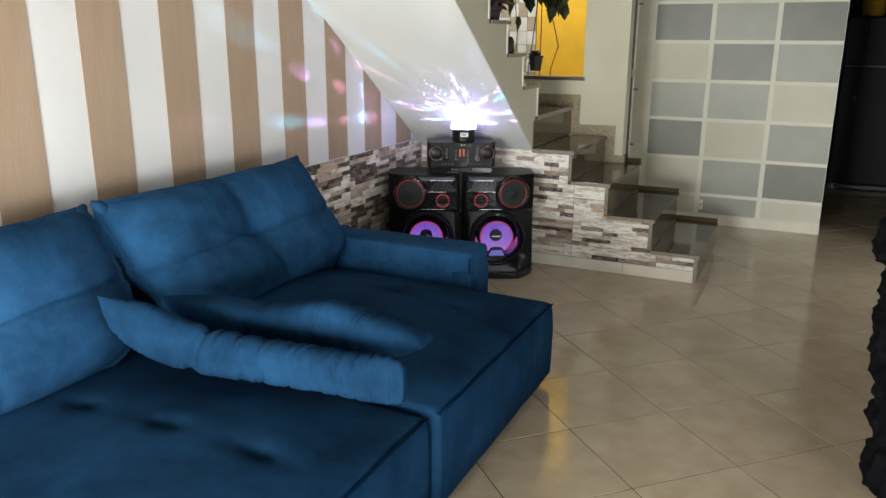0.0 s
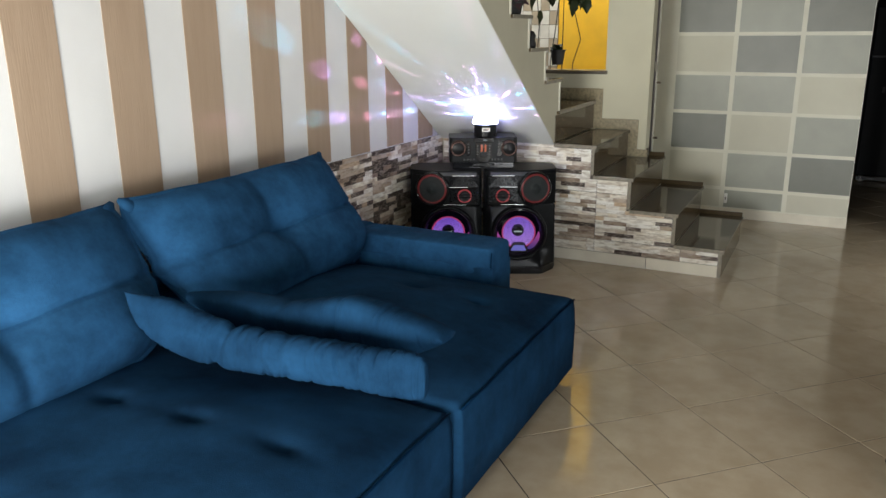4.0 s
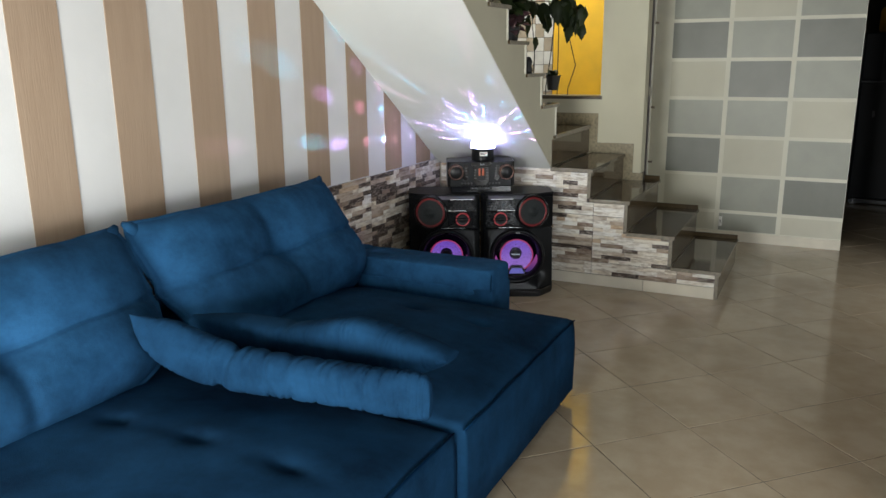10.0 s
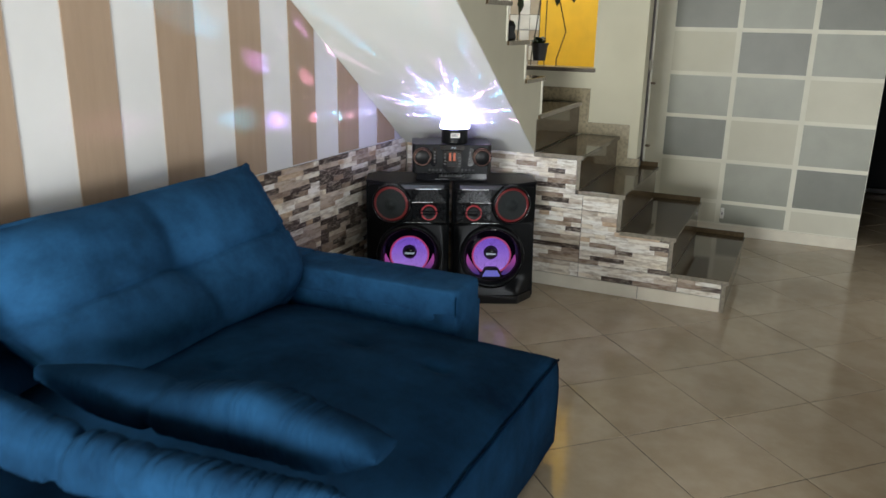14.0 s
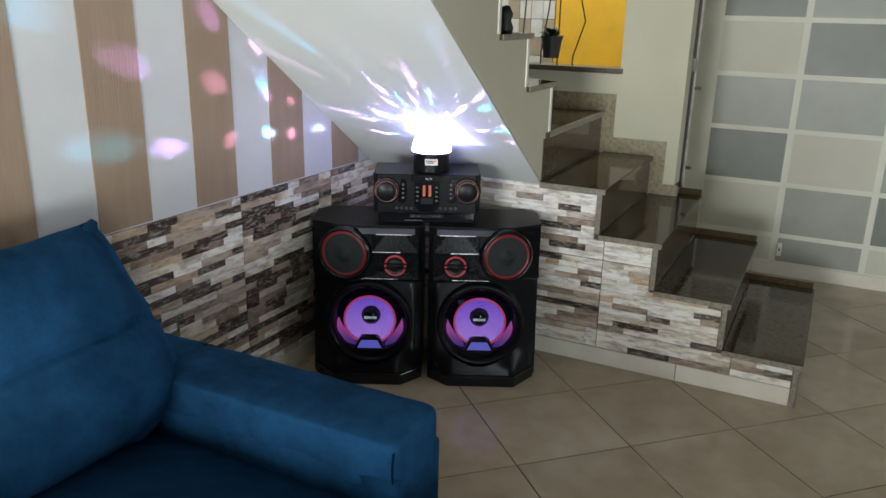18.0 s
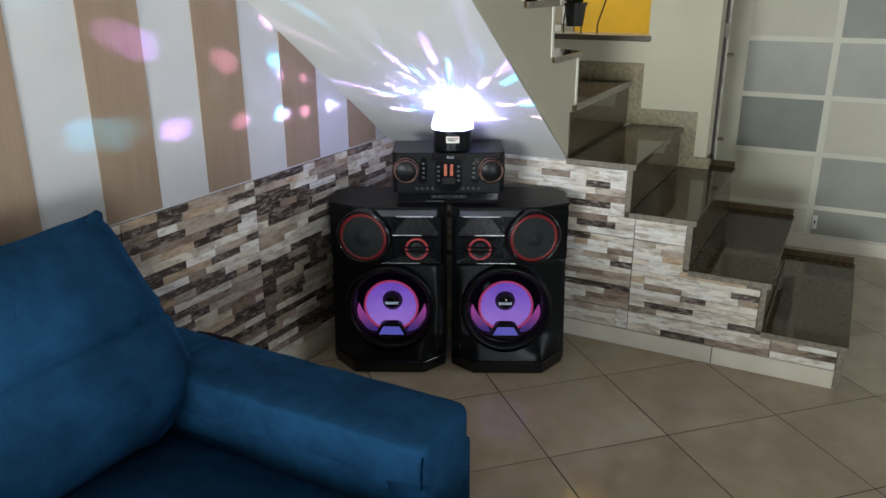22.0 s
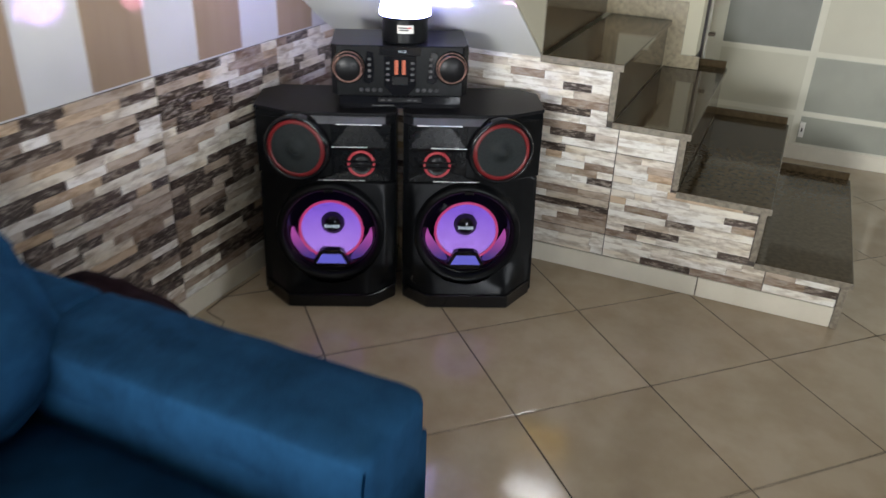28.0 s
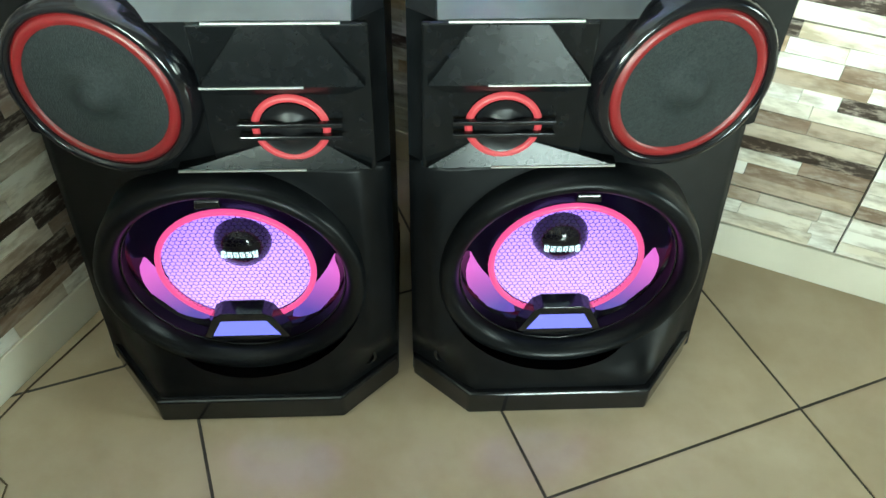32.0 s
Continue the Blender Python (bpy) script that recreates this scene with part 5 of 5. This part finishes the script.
bag = thing("fabric_bag", Matrix.Translation((-2.235, 3.645, 0.24)), "dark maroon fabric bag standing behind the sofa armrest", "bag")
part("body", puff(0.262, 0.115, 0.24, bag_shape, 18), M_BAG, bag, smooth=True)
part("handle", tube([(-0.10, -0.03, 0.215), (-0.07, -0.045, 0.235), (0.0, -0.05, 0.24), (0.07, -0.045, 0.235), (0.10, -0.03, 0.21)], 0.008, 8), M_BAG, bag, "soft cloth handle", smooth=True)

# ---- pieces of walls and floor ----
FA, FB, F0 = Vector((0.3542, 0.3512)), Vector((-0.3542, 0.3512)), Vector((0.1953, 2.8369))
tile_bm = bmesh.new()
G = 0.0028
quad = [F0 * 0 + FA * a + FB * b for a, b in ((0, 0), (1, 0), (1, 1), (0, 1))]
mid = (FA + FB) / 2
quad = [mid + (p - mid) * (1 - 2 * G / FA.length) for p in quad]
quad2 = [mid + (p - mid) * (1 - 2 * (G + 0.0004) / FA.length) for p in quad]
lo = [tile_bm.verts.new((p.x - mid.x, p.y - mid.y, -0.0058)) for p in quad]
md = [tile_bm.verts.new((p.x - mid.x, p.y - mid.y, -0.0003)) for p in quad]
hi = [tile_bm.verts.new((p.x - mid.x, p.y - mid.y, 0.0)) for p in quad2]
tile_bm.faces.new(hi)
for i in range(4):
    j = (i + 1) % 4
    tile_bm.faces.new((lo[i], lo[j], md[j], md[i]))
    tile_bm.faces.new((md[i], md[j], hi[j], hi[i]))
bmesh.ops.recalc_face_normals(tile_bm, faces=tile_bm.faces)
tile_me = bpy.data.meshes.new("floor_tile")
tile_bm.to_mesh(tile_me)
tile_bm.free()
tile_me.materials.append(M_FLOOR_TILE)
lay = random.Random(3)
ROOM = ((0, 1, XL), (0, -1, -2.3), (1, 1, -1.32), (1, -1, -11.0))


def clipped(poly):
    """What of a flat polygon lies within the room."""
    for ax, sgn, lim in ROOM:
        out = []
        for a, q in zip(poly, poly[1:] + poly[:1]):
            da, dq = sgn * a[ax] - lim, sgn * q[ax] - lim
            if da >= 0:
                out.append(a)
            if da * dq < 0:
                out.append(a + (q - a) * (da / (da - dq)))
        poly = out
        if len(poly) < 3:
            return []
    return poly


rb = bmesh.new()
for i in range(-30, 31):
    for j in range(-30, 31):
        p = F0 + FA * i + FB * j
        c = p + mid
        corners = [p + q for q in quad]
        inside = clipped(corners)
        if not inside:
            continue
        if len(inside) == 4 and (-0.4 < c.y < 7.6 or (c.x > 0.2 and 0 < c.y < 10.2)) and all((a - q).length < 1e-6 for a, q in zip(inside, corners)):
            ob = new("floor_tile", tile_me)
            ob.location = (c.x, c.y, 0)
            ob.rotation_euler = (lay.uniform(-0.0022, 0.0022), lay.uniform(-0.0022, 0.0022), 0)
            ob.parent = floor_slab
        else:
            rb.faces.new([rb.verts.new((q.x, q.y, -0.0004)) for q in inside])
tagged(part("floor_tiles_far", rb, M_FLOOR_TILE, floor_slab), kind="stuff")

# stripes
EDGE0, PITCH = 4.89, 0.2285
k = 0
while True:
    y0 = EDGE0 - 2 * PITCH * k
    y1 = y0 + PITCH
    if y1 < -1.0:
        break
    def cap(y):
        return min(TOP - 0.002, soffit_z(y) - 0.006)
    z0 = 0.912
    pts = [(y0, z0), (y1, z0), (y1, cap(y1)), (y0, cap(y0))]
    if cap(y1) > z0 + 0.01:
        part("stripe", prism(pts, "x", XL + 0.0004, XL + 0.004), M_BROWN, wall_left, "scratched brown stucco stripe")
    k += 1

# painted rectangles
LX = [-1.09, -0.574, -0.036, 0.480]
LZ = [0.095, 0.274, 0.616, 0.967, 1.311, 1.655, 1.998, 2.345, 2.69]
GRID = ["cmc", "cmd", "dcm", "mmc", "cdm", "dmd", "mcm", "cmd"]
PAINT = {"c": M_CREAM, "m": M_PAINT_MID, "d": M_PAINT_DARK}
for r, row in enumerate(GRID):
    for c, key in enumerate(row):
        x0, x1 = LX[c] + 0.02, LX[c + 1] - (0.02 if c < 2 else 0.004)
        part("painted_rectangle", box(x0, x1, YP - 0.003, YP - 0.0004, LZ[r] + (0.016 if r else 0.004), LZ[r + 1] - 0.016), PAINT[key], wall_painted,
             {"c": "cream painted rectangle", "m": "mid grey painted rectangle", "d": "dark grey painted rectangle"}[key])
structure("baseboard_painted", box(-1.24, 0.483, YP - 0.012, YP - 0.0005, 0.0, 0.088, 0.002), M_SKIRT, "cream ceramic skirting tiles", "baseboard")

# stone-look strips on the wainscot and on the stair side
rng = random.Random(5)


def strip_mesh(length, height, mat, depth=0.008):
    bm = box(-length / 2, length / 2, 0.0, depth, -height / 2, height / 2)
    me = bpy.data.meshes.new("stone_strip")
    bmesh.ops.recalc_face_normals(bm, faces=bm.faces)
    bm.to_mesh(me)
    bm.free()
    me.materials.append(mat)
    return me


def courses(x_end, x0, tile_x, z_rows):
    """Strips row by row between x0 and x_end(z): yields centre, length, z, height. tile_x: upright joints."""
    for za, zb in z_rows:
        n = max(1, round((zb - za) / 0.0305))
        h = (zb - za) / n
        for r in range(n):
            z = za + h * (r + 0.5)
            lim = x_end(z - h * 0.2)
            cuts = [x0] + [t for t in tile_x if x0 + 0.01 < t < lim - 0.01] + [lim]
            for a, b in zip(cuts, cuts[1:]):
                a, b = a + 0.0016, b - 0.0016
                x = a
                while x < b - 1e-6:
                    w = min(rng.choice((0.07, 0.10, 0.14, 0.17, 0.21, 0.27)) * rng.uniform(0.85, 1.15), b - x)
                    if b - x - w < 0.045:
                        w = b - x
                    yield x + w / 2, w, z, h
                    x += w


wain_base = structure("wainscot", box(XL, XL + 0.004, -1.32, YS, 0.0, 0.905), M_WGROUT, "stone-look ceramic wainscot of thin white, grey and brown strips", "wainscot")
part("skirting", box(XL + 0.0045, XL + 0.014, -1.32, YS - 0.001, 0.0, 0.085, 0.002), M_SKIRT, wain_base, "cream ceramic skirting tile")
cache = {}


def shared(mat, height):
    key = (mat.name, round(height, 4))
    if key not in cache:
        cache[key] = strip_mesh(1.0, key[1], mat)
    return cache[key]


count = 0
far = bmesh.new()
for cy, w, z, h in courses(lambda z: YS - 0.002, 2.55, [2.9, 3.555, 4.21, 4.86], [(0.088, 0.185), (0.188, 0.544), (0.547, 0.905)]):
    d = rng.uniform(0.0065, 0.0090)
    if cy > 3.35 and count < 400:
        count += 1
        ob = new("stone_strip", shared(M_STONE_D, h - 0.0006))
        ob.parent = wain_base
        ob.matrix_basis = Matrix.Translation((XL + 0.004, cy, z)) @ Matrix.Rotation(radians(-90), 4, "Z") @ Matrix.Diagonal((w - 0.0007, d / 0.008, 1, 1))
    else:
        box(XL + 0.004, XL + 0.004 + d, cy - w / 2 + 0.0004, cy + w / 2 - 0.0004, z - h / 2 + 0.0004, z + h / 2 - 0.0004, bm=far)
tagged(part("stone_strips_far", far, M_STONE_DI, wain_base), kind="stuff")
part("wainscot_plain", box(XL + 0.004, XL + 0.010, -1.32, 2.55, 0.088, 0.905), M_STONE_DI, wain_base)

clad = part("cladding", prism([(XL + 0.02, 0.0), (-0.306, 0.0), (-0.306, 0.183), (-0.637, 0.183), (-0.637, 0.403), (-0.97, 0.403), (-0.97, 0.63), (-1.252, 0.63), (-1.252, 0.857), (XU, 0.857), (XU, 0.887), (XL + 0.02, 0.887)], "y", YS + 0.008, YS + 0.0135), M_WGROUT, stairs, "stone-look ceramic cladding")


def stair_end(z):
    for k in range(4):
        if z < RISE[k + 1] - 0.027:
            return STEP_X[k] - 0.024
    return XU - 0.004


part("skirting", box(XL + 0.02, -0.83, YS - 0.003, YS + 0.0075, 0.0, 0.085, 0.002), M_SKIRT, stairs, "cream ceramic skirting tile")
part("skirting", box(-0.827, -0.328, YS - 0.003, YS + 0.0075, 0.0, 0.085, 0.002), M_SKIRT, stairs, "cream ceramic skirting tile")
nst = 0
joined = bmesh.new()
for cx, w, z, h in courses(stair_end, XL + 0.02, [-1.875, -1.222, -0.59], [(0.088, 0.182), (0.185, 0.537), (0.540, 0.885)]):
    d = rng.uniform(0.0065, 0.0090)
    if cx > -1.9 and nst < 300:
        nst += 1
        ob = new("stone_strip", shared(M_STONE, h - 0.0006))
        ob.parent = clad
        ob.matrix_basis = Matrix.Translation((cx, YS + 0.008 - d, z)) @ Matrix.Diagonal((w - 0.0007, d / 0.008, 1, 1))
    else:
        box(cx - w / 2 + 0.0004, cx + w / 2 - 0.0004, YS + 0.008 - d, YS + 0.008, z - h / 2 + 0.0004, z + h / 2 - 0.0004, bm=joined)
tagged(part("stone_strips_hidden", joined, M_STONE_I, clad), kind="stuff")
